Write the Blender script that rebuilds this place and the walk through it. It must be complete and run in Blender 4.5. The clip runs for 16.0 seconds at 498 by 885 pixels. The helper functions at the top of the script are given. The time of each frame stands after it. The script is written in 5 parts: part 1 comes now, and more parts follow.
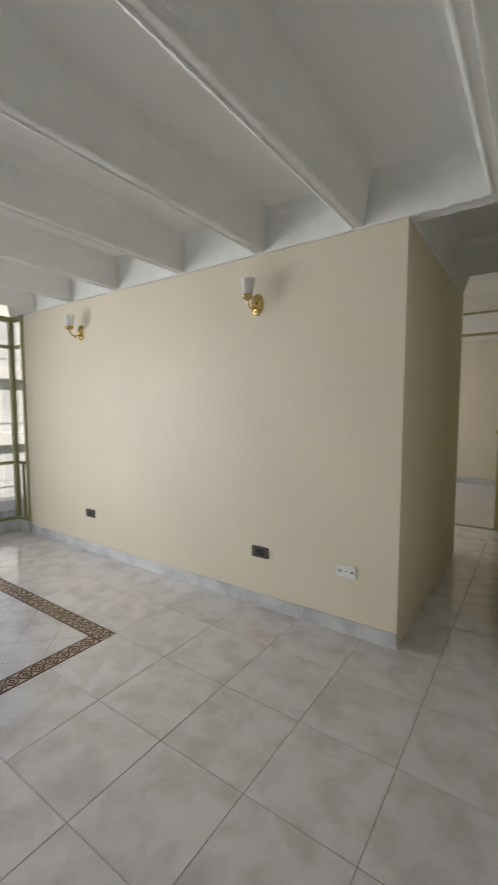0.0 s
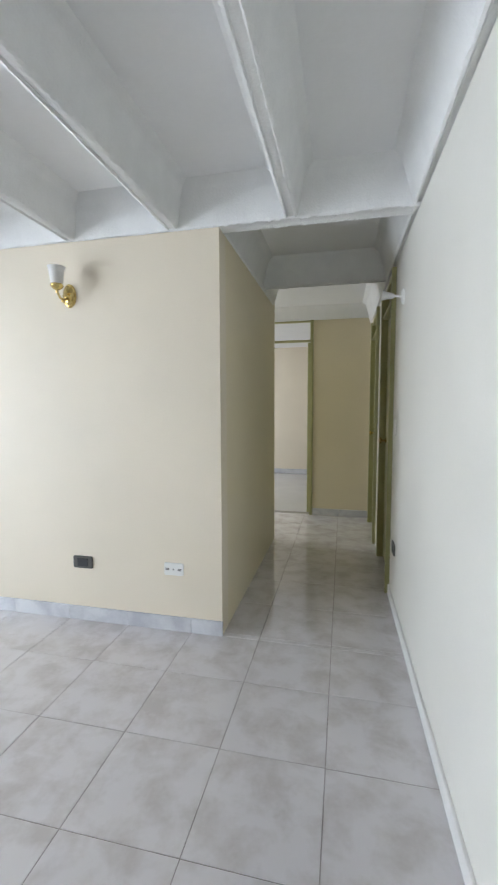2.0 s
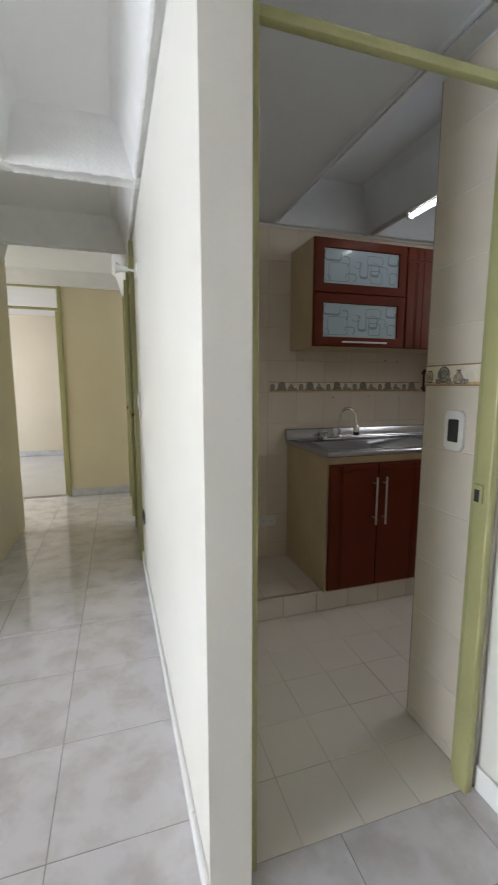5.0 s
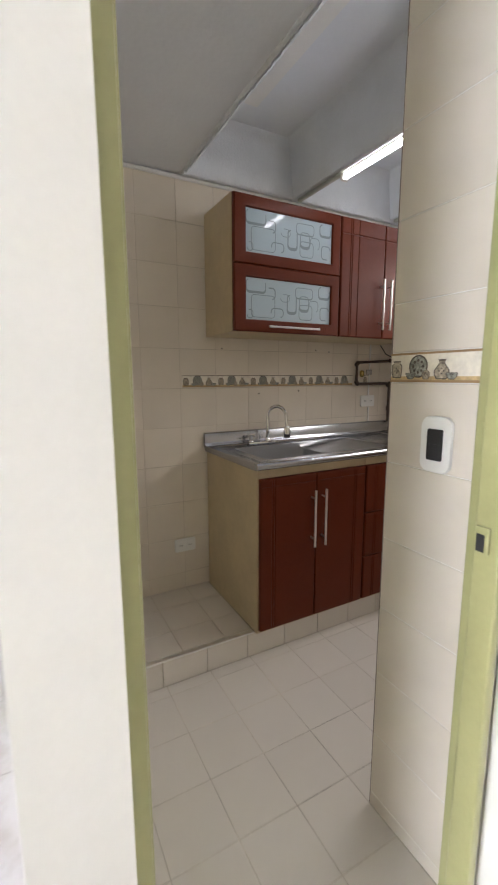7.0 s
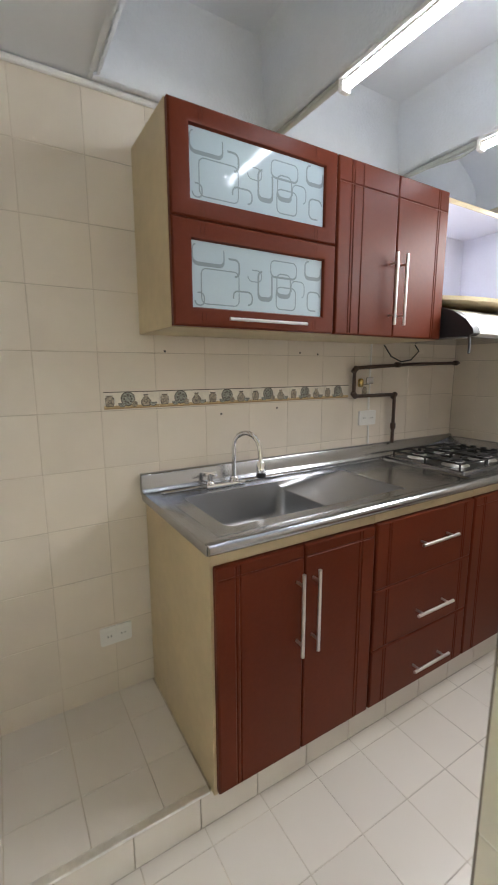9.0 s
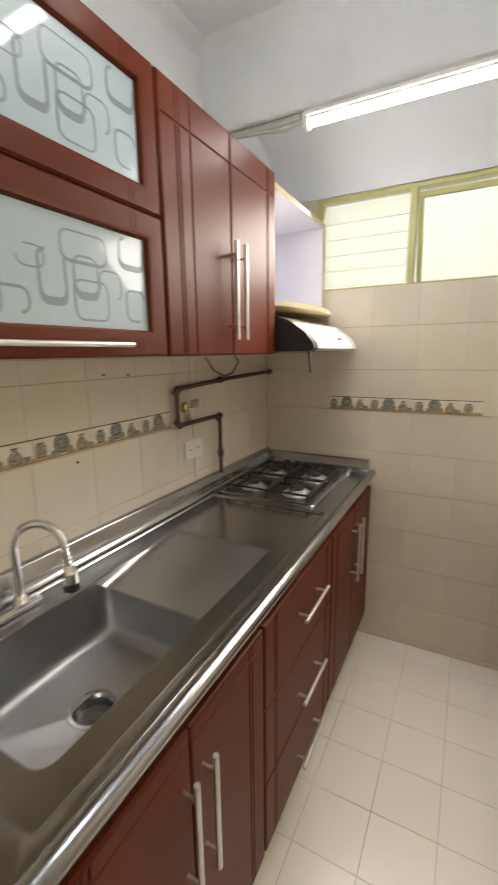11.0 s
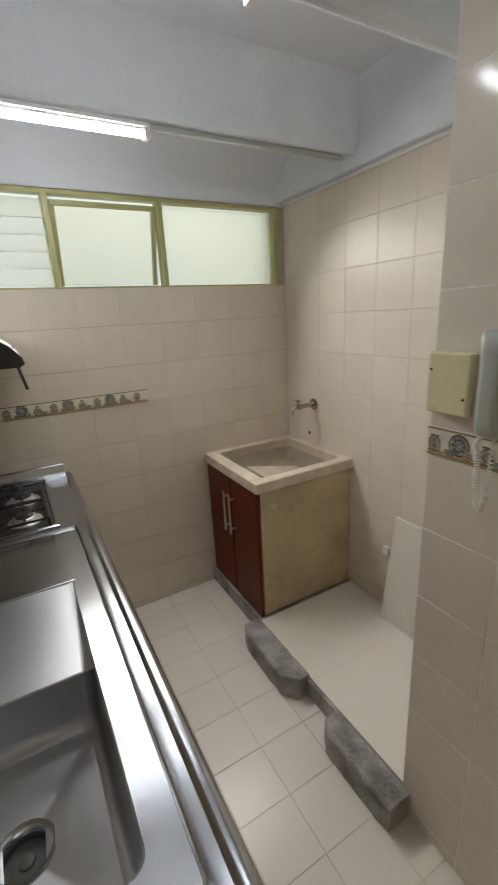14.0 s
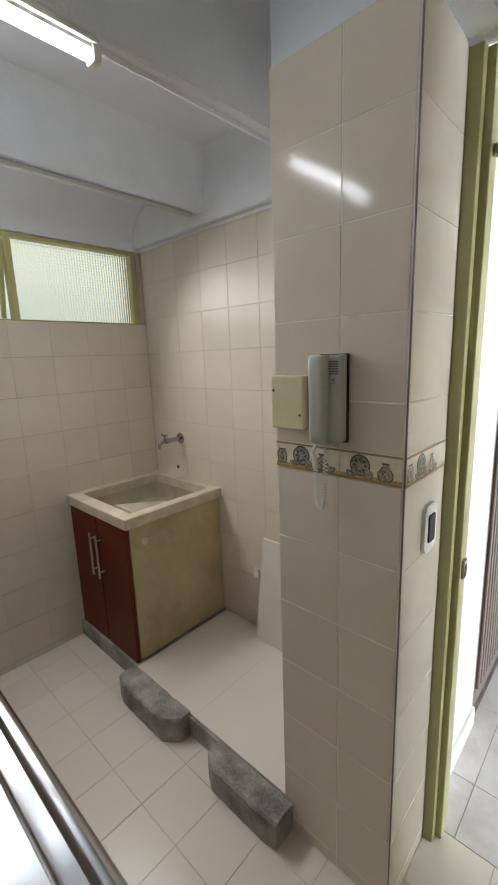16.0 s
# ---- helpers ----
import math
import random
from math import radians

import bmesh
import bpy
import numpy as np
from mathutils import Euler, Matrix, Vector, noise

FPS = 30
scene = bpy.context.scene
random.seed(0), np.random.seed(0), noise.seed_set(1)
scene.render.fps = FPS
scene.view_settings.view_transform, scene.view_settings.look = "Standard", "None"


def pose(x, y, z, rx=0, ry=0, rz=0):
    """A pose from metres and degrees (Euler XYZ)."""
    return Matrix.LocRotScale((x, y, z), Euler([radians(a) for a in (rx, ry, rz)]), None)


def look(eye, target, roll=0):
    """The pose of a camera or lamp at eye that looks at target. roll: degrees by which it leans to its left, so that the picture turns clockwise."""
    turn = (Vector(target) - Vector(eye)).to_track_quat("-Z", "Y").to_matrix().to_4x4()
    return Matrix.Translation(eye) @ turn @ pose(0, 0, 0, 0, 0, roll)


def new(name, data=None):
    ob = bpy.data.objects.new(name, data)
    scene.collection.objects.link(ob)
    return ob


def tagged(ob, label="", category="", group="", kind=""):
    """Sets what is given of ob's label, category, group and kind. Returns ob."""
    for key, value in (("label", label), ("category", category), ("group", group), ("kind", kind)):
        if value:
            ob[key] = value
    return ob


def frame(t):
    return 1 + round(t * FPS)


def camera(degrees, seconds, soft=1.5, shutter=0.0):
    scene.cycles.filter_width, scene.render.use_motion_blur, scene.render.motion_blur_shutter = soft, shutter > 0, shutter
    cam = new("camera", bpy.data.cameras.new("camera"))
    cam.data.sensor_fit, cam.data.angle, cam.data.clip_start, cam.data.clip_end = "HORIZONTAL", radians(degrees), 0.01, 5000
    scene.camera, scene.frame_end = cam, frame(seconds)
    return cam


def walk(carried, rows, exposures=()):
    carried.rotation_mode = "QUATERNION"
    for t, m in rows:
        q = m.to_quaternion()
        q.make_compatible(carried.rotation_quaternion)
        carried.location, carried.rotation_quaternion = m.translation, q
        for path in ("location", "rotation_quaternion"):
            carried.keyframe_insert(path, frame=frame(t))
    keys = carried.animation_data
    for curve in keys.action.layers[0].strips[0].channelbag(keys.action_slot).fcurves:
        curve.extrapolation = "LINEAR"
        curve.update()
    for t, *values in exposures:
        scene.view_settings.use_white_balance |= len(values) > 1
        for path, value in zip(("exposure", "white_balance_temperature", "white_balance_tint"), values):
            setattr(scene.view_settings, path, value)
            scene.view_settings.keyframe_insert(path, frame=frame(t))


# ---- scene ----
cam = camera(61.8, 16.0, soft=1.9, shutter=0.5)
PATH = [
    (0, (1.504, 1.924, 1.267), (0.366, 3.561, 1.108), -0.0),
    (0.5, (1.532, 1.959, 1.264), (0.585, 3.714, 1.113), -0.1),
    (1, (1.553, 1.977, 1.264), (0.785, 3.817, 1.115), -0.1),
    (1.5, (1.575, 1.972, 1.271), (0.976, 3.874, 1.118), -0.1),
    (2, (1.579, 1.959, 1.269), (1.14, 3.903, 1.104), -0.2),
    (2.5, (1.582, 1.943, 1.27), (1.3, 3.914, 1.078), -0.2),
    (3, (1.592, 1.919, 1.268), (1.488, 3.904, 1.051), -0.3),
    (3.5, (1.627, 1.904, 1.269), (1.696, 3.888, 1.03), -0.2),
    (4, (1.668, 1.896, 1.266), (1.919, 3.863, 1.011), -0.0),
    (4.5, (1.716, 1.891, 1.264), (2.146, 3.826, 0.992), -0.1),
    (5, (1.766, 1.917, 1.249), (2.361, 3.806, 0.973), -0.0),
    (5.2, (1.785, 1.928, 1.236), (2.422, 3.803, 0.961), -0.2),
    (7.5, (2.07, 2.542, 1.269), (3.034, 4.264, 0.947), -0.1),
    (8, (2.209, 2.718, 1.288), (3.172, 4.44, 0.961), -0.2),
    (8.2, (2.258, 2.761, 1.303), (3.219, 4.484, 0.978), -0.3),
    (10.3, (2.505, 3.276, 1.427), (3.948, 4.596, 1.008), -0.1),
    (10.5, (2.543, 3.345, 1.454), (4.088, 4.544, 1.039), -0.4),
    (11, (2.627, 3.445, 1.468), (4.356, 4.358, 1.046), -0.8),
    (11.5, (2.682, 3.572, 1.446), (4.582, 4.026, 1.019), -1.4),
    (12, (2.675, 3.715, 1.5), (4.61, 3.727, 0.995), -2.0),
    (12.5, (2.667, 3.798, 1.501), (4.57, 3.49, 0.967), -2.8),
    (13, (2.623, 3.89, 1.553), (4.462, 3.35, 0.979), -3.1),
    (13.5, (2.569, 3.917, 1.585), (4.34, 3.198, 0.994), -3.2),
    (14, (2.504, 3.964, 1.589), (4.182, 3.046, 1.007), -3.2),
    (14.5, (2.444, 3.999, 1.582), (4.008, 2.877, 1.039), -2.9),
    (15, (2.415, 3.999, 1.566), (3.866, 2.713, 1.076), -2.5),
    (15.5, (2.422, 3.992, 1.55), (3.802, 2.611, 1.115), -2.4),
    (16, (2.432, 3.986, 1.54), (3.772, 2.557, 1.137), -2.1),
]
EXPOSURES = [(0.0, -0.65, 6900, 12), (0.5, -0.4, 6450, 11), (1.5, 0.0, 6050, 12), (3.5, 0.42, 6100, 12), (5.2, 0.55, 6350, 14), (7.3, 1.66, 6450, 17), (8.2, 2.02, 6050, 15), (10.3, 2.24, 6800, 12), (11.5, 1.98, 7200, 12), (12.5, 1.72, 6700, 10), (14.0, 1.56, 6500, 10), (16.0, 1.51, 6450, 10.5)]
walk(cam, [(t, look(eye, target, roll)) for t, eye, target, roll in PATH], EXPOSURES)
LIVING_W, BEDROOM_W, HALL_FILL_W, KITCHEN_W, TUBE_E = 105, 34, 24, 3.4, 9.8

# ---------- world, sun, large lights ----------
world = bpy.data.worlds.new("world")
scene.world = world
world.use_nodes = True
wn = world.node_tree.nodes
sky = wn.new("ShaderNodeTexSky")
sky.sky_type = "NISHITA"
sky.sun_disc = False
sky.sun_elevation = radians(30)
sky.sun_rotation = radians(108.4)
world.node_tree.links.new(sky.outputs[0], wn["Background"].inputs[0])
wn["Background"].inputs[1].default_value = 0.15

sun = new("sun", bpy.data.lights.new("sun", "SUN"))
sun.data.energy = 5.0
sun.data.angle = radians(0.5)
sun.data.color = (1.0, 0.95, 0.87)
sun.matrix_world = look((15, -5, 9.13), (0, 0, 0))


def window_light(name, eye, target, width, height, watts, color, spread=180):
    ob = new(name, bpy.data.lights.new(name, "AREA"))
    ob.data.shape = "RECTANGLE"
    ob.data.size, ob.data.size_y = width, height
    ob.data.energy, ob.data.color = watts, color
    ob.data.spread = radians(spread)
    ob.matrix_world = look(eye, target)
    return ob


window_light("living_window_daylight", (-3.12, 1.6, 1.15), (0, 1.5, 1.15), 2.0, 2.0, LIVING_W, (0.86, 0.93, 1.0))
# fill lamp added out of view to brighten the hall's end wall and floor
window_light("hall_side_fill_light", (-1.65, 6.38, 1.3), (0, 6.38, 1.2), 0.8, 1.4, HALL_FILL_W, (0.95, 0.98, 1.0))
window_light("bedroom_window_daylight", (-1.65, 8.6, 1.3), (0, 8.6, 1.2), 2.0, 1.5, BEDROOM_W, (0.95, 0.98, 1.0))
window_light("kitchen_window_daylight", (4.52, 3.46, 1.945), (3.0, 3.46, 0.75), 1.22, 0.30, KITCHEN_W, (1.0, 0.99, 0.95), 140)


# ---------- materials ----------
def nodes_of(m):
    m.use_nodes = True
    return m.node_tree.nodes, m.node_tree.links, m.node_tree.nodes["Principled BSDF"]


def plain(name, color, rough=0.5, metal=0.0, vary=0.06, scale=6.0, fine=90.0, bump=0.15, dist=0.002, rvary=0.08, per_object=0.0, coat=0.0):
    """A surface with soft blotches, fine grain, uneven gloss and slight relief."""
    m = bpy.data.materials.new(name)
    n, l, b = nodes_of(m)
    tc = n.new("ShaderNodeTexCoord")
    src = tc.outputs["Object"]
    if per_object:
        info = n.new("ShaderNodeObjectInfo")
        mul = n.new("ShaderNodeVectorMath")
        mul.operation = "MULTIPLY"
        mul.inputs[1].default_value = (37.0, 53.0, 71.0)
        comb = n.new("ShaderNodeCombineXYZ")
        for i in range(3):
            l.new(info.outputs["Random"], comb.inputs[i])
        l.new(comb.outputs[0], mul.inputs[0])
        add = n.new("ShaderNodeVectorMath")
        l.new(src, add.inputs[0])
        l.new(mul.outputs[0], add.inputs[1])
        src = add.outputs[0]
    big = n.new("ShaderNodeTexNoise")
    big.inputs["Scale"].default_value = scale
    big.inputs["Detail"].default_value = 4
    small = n.new("ShaderNodeTexNoise")
    small.inputs["Scale"].default_value = fine
    small.inputs["Detail"].default_value = 3
    for t in (big, small):
        l.new(src, t.inputs["Vector"])
    mixn = n.new("ShaderNodeMath")
    mixn.operation = "MULTIPLY_ADD"
    mixn.inputs[1].default_value = 0.35
    l.new(small.outputs[0], mixn.inputs[0])
    l.new(big.outputs[0], mixn.inputs[2])
    ramp = n.new("ShaderNodeValToRGB")
    ramp.color_ramp.elements[0].position, ramp.color_ramp.elements[1].position = 0.42, 0.92
    ramp.color_ramp.elements[0].color = (*[c * (1 - vary * 1.6) for c in color], 1)
    ramp.color_ramp.elements[1].color = (*[min(1, c * (1 + vary)) for c in color], 1)
    l.new(mixn.outputs[0], ramp.inputs[0])
    col = ramp.outputs[0]
    if per_object:
        hsv = n.new("ShaderNodeHueSaturation")
        mr = n.new("ShaderNodeMapRange")
        mr.inputs["To Min"].default_value, mr.inputs["To Max"].default_value = 1 - per_object, 1 + per_object
        l.new(info.outputs["Random"], mr.inputs["Value"])
        l.new(mr.outputs[0], hsv.inputs["Value"])
        l.new(col, hsv.inputs["Color"])
        col = hsv.outputs[0]
    l.new(col, b.inputs["Base Color"])
    rr = n.new("ShaderNodeMapRange")
    rr.inputs["To Min"].default_value, rr.inputs["To Max"].default_value = (max(rough - rvary, 0.285), rough + rvary) if rough > 0.28 else (max(0.03, rough - rvary), min(rough + rvary, 0.262))
    l.new(big.outputs[0], rr.inputs["Value"])
    l.new(rr.outputs[0], b.inputs["Roughness"])
    b.inputs["Metallic"].default_value = metal
    b.inputs["Coat Weight"].default_value = coat
    b.inputs["Coat Roughness"].default_value = 0.12
    if bump:
        bp = n.new("ShaderNodeBump")
        bp.inputs["Strength"].default_value = bump
        bp.inputs["Distance"].default_value = dist
        l.new(small.outputs[0], bp.inputs["Height"])
        l.new(bp.outputs[0], b.inputs["Normal"])
    return m


def marble(name, light, dark, rough, scale=3.0):
    """Polished stoneware with drifting grey clouds, different on every tile."""
    m = bpy.data.materials.new(name)
    n, l, b = nodes_of(m)
    tc = n.new("ShaderNodeTexCoord")
    info = n.new("ShaderNodeObjectInfo")
    comb = n.new("ShaderNodeCombineXYZ")
    for i in range(3):
        l.new(info.outputs["Random"], comb.inputs[i])
    mul = n.new("ShaderNodeVectorMath")
    mul.operation = "MULTIPLY"
    mul.inputs[1].default_value = (31.0, 47.0, 19.0)
    l.new(comb.outputs[0], mul.inputs[0])
    add = n.new("ShaderNodeVectorMath")
    l.new(tc.outputs["Object"], add.inputs[0])
    l.new(mul.outputs[0], add.inputs[1])
    a = n.new("ShaderNodeTexNoise")
    a.inputs["Scale"].default_value, a.inputs["Detail"].default_value, a.inputs["Distortion"].default_value = scale, 4, 0.25
    c = n.new("ShaderNodeTexNoise")
    c.inputs["Scale"].default_value, c.inputs["Detail"].default_value = 60, 3
    for t in (a, c):
        l.new(add.outputs[0], t.inputs["Vector"])
    ma = n.new("ShaderNodeMath")
    ma.operation = "MULTIPLY_ADD"
    ma.inputs[1].default_value = 0.15
    l.new(c.outputs[0], ma.inputs[0])
    l.new(a.outputs[0], ma.inputs[2])
    ramp = n.new("ShaderNodeValToRGB")
    e = ramp.color_ramp.elements
    e[0].position, e[1].position = 0.40, 0.66
    e[0].color, e[1].color = (*dark, 1), (*light, 1)
    l.new(ma.outputs[0], ramp.inputs[0])
    l.new(ramp.outputs[0], b.inputs["Base Color"])
    mr = n.new("ShaderNodeMapRange")
    mr.inputs["To Min"].default_value, mr.inputs["To Max"].default_value = rough * 0.75, rough * 1.4
    l.new(a.outputs[0], mr.inputs["Value"])
    l.new(mr.outputs[0], b.inputs["Roughness"])
    bp = n.new("ShaderNodeBump")
    bp.inputs["Strength"].default_value, bp.inputs["Distance"].default_value = 0.05, 0.002
    l.new(a.outputs[0], bp.inputs["Height"])
    l.new(bp.outputs[0], b.inputs["Normal"])
    return m


def brushed(name, color, low, high, along="X"):
    """Brushed steel: fine streaks along one axis and smudges."""
    m = bpy.data.materials.new(name)
    n, l, b = nodes_of(m)
    tc = n.new("ShaderNodeTexCoord")
    mp = n.new("ShaderNodeMapping")
    mp.inputs["Scale"].default_value = (3, 120, 120) if along == "X" else (120, 120, 3)
    l.new(tc.outputs["Object"], mp.inputs["Vector"])
    s = n.new("ShaderNodeTexNoise")
    s.inputs["Scale"].default_value, s.inputs["Detail"].default_value = 1.0, 3
    l.new(mp.outputs[0], s.inputs["Vector"])
    w = n.new("ShaderNodeTexNoise")
    w.inputs["Scale"].default_value, w.inputs["Detail"].default_value = 7, 5
    l.new(tc.outputs["Object"], w.inputs["Vector"])
    ad = n.new("ShaderNodeMath")
    ad.operation = "MULTIPLY_ADD"
    ad.inputs[1].default_value = 0.35
    l.new(s.outputs[0], ad.inputs[0])
    l.new(w.outputs[0], ad.inputs[2])
    mr = n.new("ShaderNodeMapRange")
    mr.inputs["From Min"].default_value, mr.inputs["From Max"].default_value = 0.4, 0.95
    mr.inputs["To Min"].default_value, mr.inputs["To Max"].default_value = low, high
    l.new(ad.outputs[0], mr.inputs["Value"])
    l.new(mr.outputs[0], b.inputs["Roughness"])
    ramp = n.new("ShaderNodeValToRGB")
    ramp.color_ramp.elements[0].color = (*[c * 0.92 for c in color], 1)
    ramp.color_ramp.elements[1].color = (*color, 1)
    l.new(w.outputs[0], ramp.inputs[0])
    l.new(ramp.outputs[0], b.inputs["Base Color"])
    b.inputs["Metallic"].default_value = 1.0
    return m


def glass(name, color, rough, ribs=0.0):
    m = bpy.data.materials.new(name)
    n, l, b = nodes_of(m)
    b.inputs["Base Color"].default_value = (*color, 1)
    b.inputs["Transmission Weight"].default_value = 1.0
    b.inputs["Roughness"].default_value = rough
    b.inputs["IOR"].default_value = 1.45
    if ribs:
        tc = n.new("ShaderNodeTexCoord")
        sep = n.new("ShaderNodeSeparateXYZ")
        l.new(tc.outputs["Object"], sep.inputs[0])
        waves = []
        for axis in ("Y", "Z"):
            mu = n.new("ShaderNodeMath")
            mu.operation = "MULTIPLY"
            mu.inputs[1].default_value = ribs
            l.new(sep.outputs[axis], mu.inputs[0])
            si = n.new("ShaderNodeMath")
            si.operation = "SINE"
            l.new(mu.outputs[0], si.inputs[0])
            waves.append(si)
        pr = n.new("ShaderNodeMath")
        l.new(waves[0].outputs[0], pr.inputs[0])
        l.new(waves[1].outputs[0], pr.inputs[1])
        bp = n.new("ShaderNodeBump")
        bp.inputs["Strength"].default_value, bp.inputs["Distance"].default_value = 0.6, 0.002
        l.new(pr.outputs[0], bp.inputs["Height"])
        l.new(bp.outputs[0], b.inputs["Normal"])
    return m


def glow(name, color, strength):
    m = bpy.data.materials.new(name)
    n, l, b = nodes_of(m)
    b.inputs["Base Color"].default_value = (0.9, 0.9, 0.9, 1)
    b.inputs["Emission Color"].default_value = (*color, 1)
    b.inputs["Emission Strength"].default_value = strength
    return m


M_CREAM = plain("cream_wall_paint", (0.76, 0.68, 0.54), 0.55, vary=0.035, scale=1.4, fine=140, bump=0.12)
M_WHITE_WALL = plain("pale_ivory_wall_paint", (0.745, 0.725, 0.655), 0.5, vary=0.03, scale=1.6, fine=140, bump=0.12)
M_PLASTER = plain("white_ceiling_plaster", (0.80, 0.80, 0.79), 0.75, vary=0.02, scale=2.5, fine=60, bump=0.25, dist=0.003)
M_KPLASTER = plain("bluish_white_kitchen_plaster", (0.75, 0.78, 0.83), 0.7, vary=0.02, scale=2.5, fine=60, bump=0.25, dist=0.003)
M_KROUGH = plain("bluish_white_kitchen_stucco", (0.74, 0.77, 0.81), 0.8, vary=0.03, scale=9, fine=110, bump=0.5, dist=0.004)
M_ROUGH = plain("rough_white_stucco", (0.78, 0.78, 0.76), 0.8, vary=0.03, scale=9, fine=110, bump=0.5, dist=0.004)
M_TILE = marble("grey_marbled_floor_tile", (0.66, 0.637, 0.645), (0.53, 0.500, 0.490), 0.09, 7.5)
M_SKIRT = marble("grey_marble_skirting", (0.66, 0.66, 0.67), (0.50, 0.50, 0.53), 0.2, 6)
M_GROUT = plain("grey_cement_grout", (0.27, 0.25, 0.23), 0.9, vary=0.2, scale=9, bump=0.4)
M_BASEWHITE = plain("white_painted_skirting", (0.80, 0.79, 0.76), 0.4, vary=0.04)
M_KTILE = plain("cream_floor_ceramic", (0.75, 0.70, 0.635), 0.26, vary=0.0, scale=5, fine=70, per_object=0.02, bump=0, rvary=0.0)
M_KGROUT = plain("beige_wall_grout", (0.58, 0.505, 0.405), 0.9, vary=0.25, scale=2.4, bump=0.4)
M_PGROUT = plain("pale_pillar_grout", (0.80, 0.775, 0.73), 0.6, vary=0.12, scale=6, bump=0.2)
M_FGROUT = plain("brown_floor_grout", (0.59, 0.53, 0.45), 0.9, vary=0.4, scale=2.6, bump=0.4)
M_WTILE = plain("beige_glazed_wall_tile", (0.715, 0.64, 0.535), 0.33, vary=0.03, scale=5, fine=9, per_object=0.025, bump=0.10, dist=0.004, rvary=0.04)
M_PTILE = plain("pale_glazed_pillar_tile", (0.71, 0.646, 0.555), 0.13, vary=0.03, scale=5, fine=9, per_object=0.02, bump=0.10, dist=0.004, rvary=0.04)
M_BTILE = plain("ivory_border_tile", (0.80, 0.745, 0.63), 0.25, vary=0.08, scale=30, fine=120)
M_BLINE = plain("ochre_border_line", (0.36, 0.23, 0.11), 0.35, vary=0.1)
M_BSHELF = plain("ochre_painted_shelf", (0.56, 0.40, 0.20), 0.3, vary=0.25, scale=40, fine=160)
M_POT_FILL = plain("ochre_grey_painted_pottery", (0.40, 0.335, 0.245), 0.35, vary=0.5, scale=110, fine=260)
M_POT = plain("dark_brown_painted_outline", (0.10, 0.08, 0.06), 0.35, vary=0.5, scale=90, fine=260)
M_POT_B = plain("sage_painted_plate", (0.31, 0.315, 0.265), 0.35, vary=0.5, scale=120, fine=300)
M_GREEN = plain("olive_green_gloss_paint", (0.37, 0.36, 0.165), 0.34, vary=0.06, scale=5, bump=0.12)
M_GREEN_WIN = plain("pale_green_window_paint", (0.50, 0.48, 0.20), 0.35, vary=0.08, scale=7)
M_RED = plain("mahogany_cabinet_foil", (0.125, 0.024, 0.009), 0.42, vary=0.10, scale=3, fine=70, bump=0.05)
M_OCHRE = plain("ochre_melamine_board", (0.57, 0.465, 0.29), 0.45, vary=0.09, scale=4, fine=30, bump=0.05)
M_OCHRE_OLD = plain("stained_ochre_board", (0.49, 0.385, 0.225), 0.5, vary=0.16, scale=3.6, fine=22, bump=0.08)
M_ALU = plain("worn_aluminium", (0.86, 0.85, 0.83), 0.36, 1.0, vary=0.1, scale=20)
M_BEDFLOOR = plain("shiny_pale_floor", (0.62, 0.61, 0.60), 0.15, vary=0.03, scale=2, bump=0)
M_LILAC = plain("white_melamine_lining", (0.76, 0.76, 0.84), 0.4, vary=0.03)
M_STEEL = brushed("brushed_stainless_steel", (0.45, 0.46, 0.48), 0.17, 0.255)
M_STEEL_BOWL = brushed("satin_stainless_steel", (0.46, 0.467, 0.482), 0.30, 0.44)
M_STEEL_V = plain("satin_steel_handle", (0.74, 0.72, 0.69), 0.33, 1.0, vary=0.03, bump=0, rvary=0.03)
M_CHROME = plain("polished_chrome", (0.80, 0.80, 0.80), 0.08, 1.0, vary=0.03, bump=0, rvary=0.04)
M_DULL = plain("dull_chrome_tap", (0.42, 0.40, 0.38), 0.2, 1.0, vary=0.1, bump=0)
M_BRASS = plain("polished_brass", (0.62, 0.47, 0.18), 0.15, 1.0, vary=0.06, bump=0, rvary=0.05)
M_BLACK = plain("black_enamel", (0.018, 0.018, 0.018), 0.3, vary=0.2, bump=0.05)
M_BLACKP = plain("black_plastic", (0.02, 0.02, 0.022), 0.45, vary=0.15)
M_DARKP = plain("charcoal_plastic", (0.095, 0.09, 0.08), 0.35, vary=0.12)
M_PIPE = plain("brown_painted_gas_pipe", (0.075, 0.045, 0.03), 0.45, vary=0.3, scale=20)
M_WHITEP = plain("white_plastic", (0.80, 0.79, 0.75), 0.35, vary=0.03)
M_CREAMP = plain("cream_plastic", (0.72, 0.66, 0.42), 0.4, vary=0.04)
M_GREYP = plain("grey_green_plastic", (0.47, 0.49, 0.45), 0.4, vary=0.04)
M_CONC = plain("rough_grey_concrete", (0.36, 0.345, 0.32), 0.9, vary=0.4, scale=9, fine=120, bump=0.8, dist=0.004)
M_STONE = plain("speckled_granite_sink", (0.60, 0.525, 0.40), 0.75, vary=0.12, scale=14, fine=200, bump=0.25)
M_BASIN = plain("worn_cement_basin", (0.36, 0.31, 0.22), 0.8, vary=0.12, scale=12, fine=120, bump=0.4)
M_BROWN = plain("brown_mosaic_border", (0.105, 0.055, 0.035), 0.2, vary=0.4, scale=40, fine=200)
M_TAN = plain("tan_mosaic_inlay", (0.46, 0.36, 0.27), 0.2, vary=0.25, scale=40, fine=200)
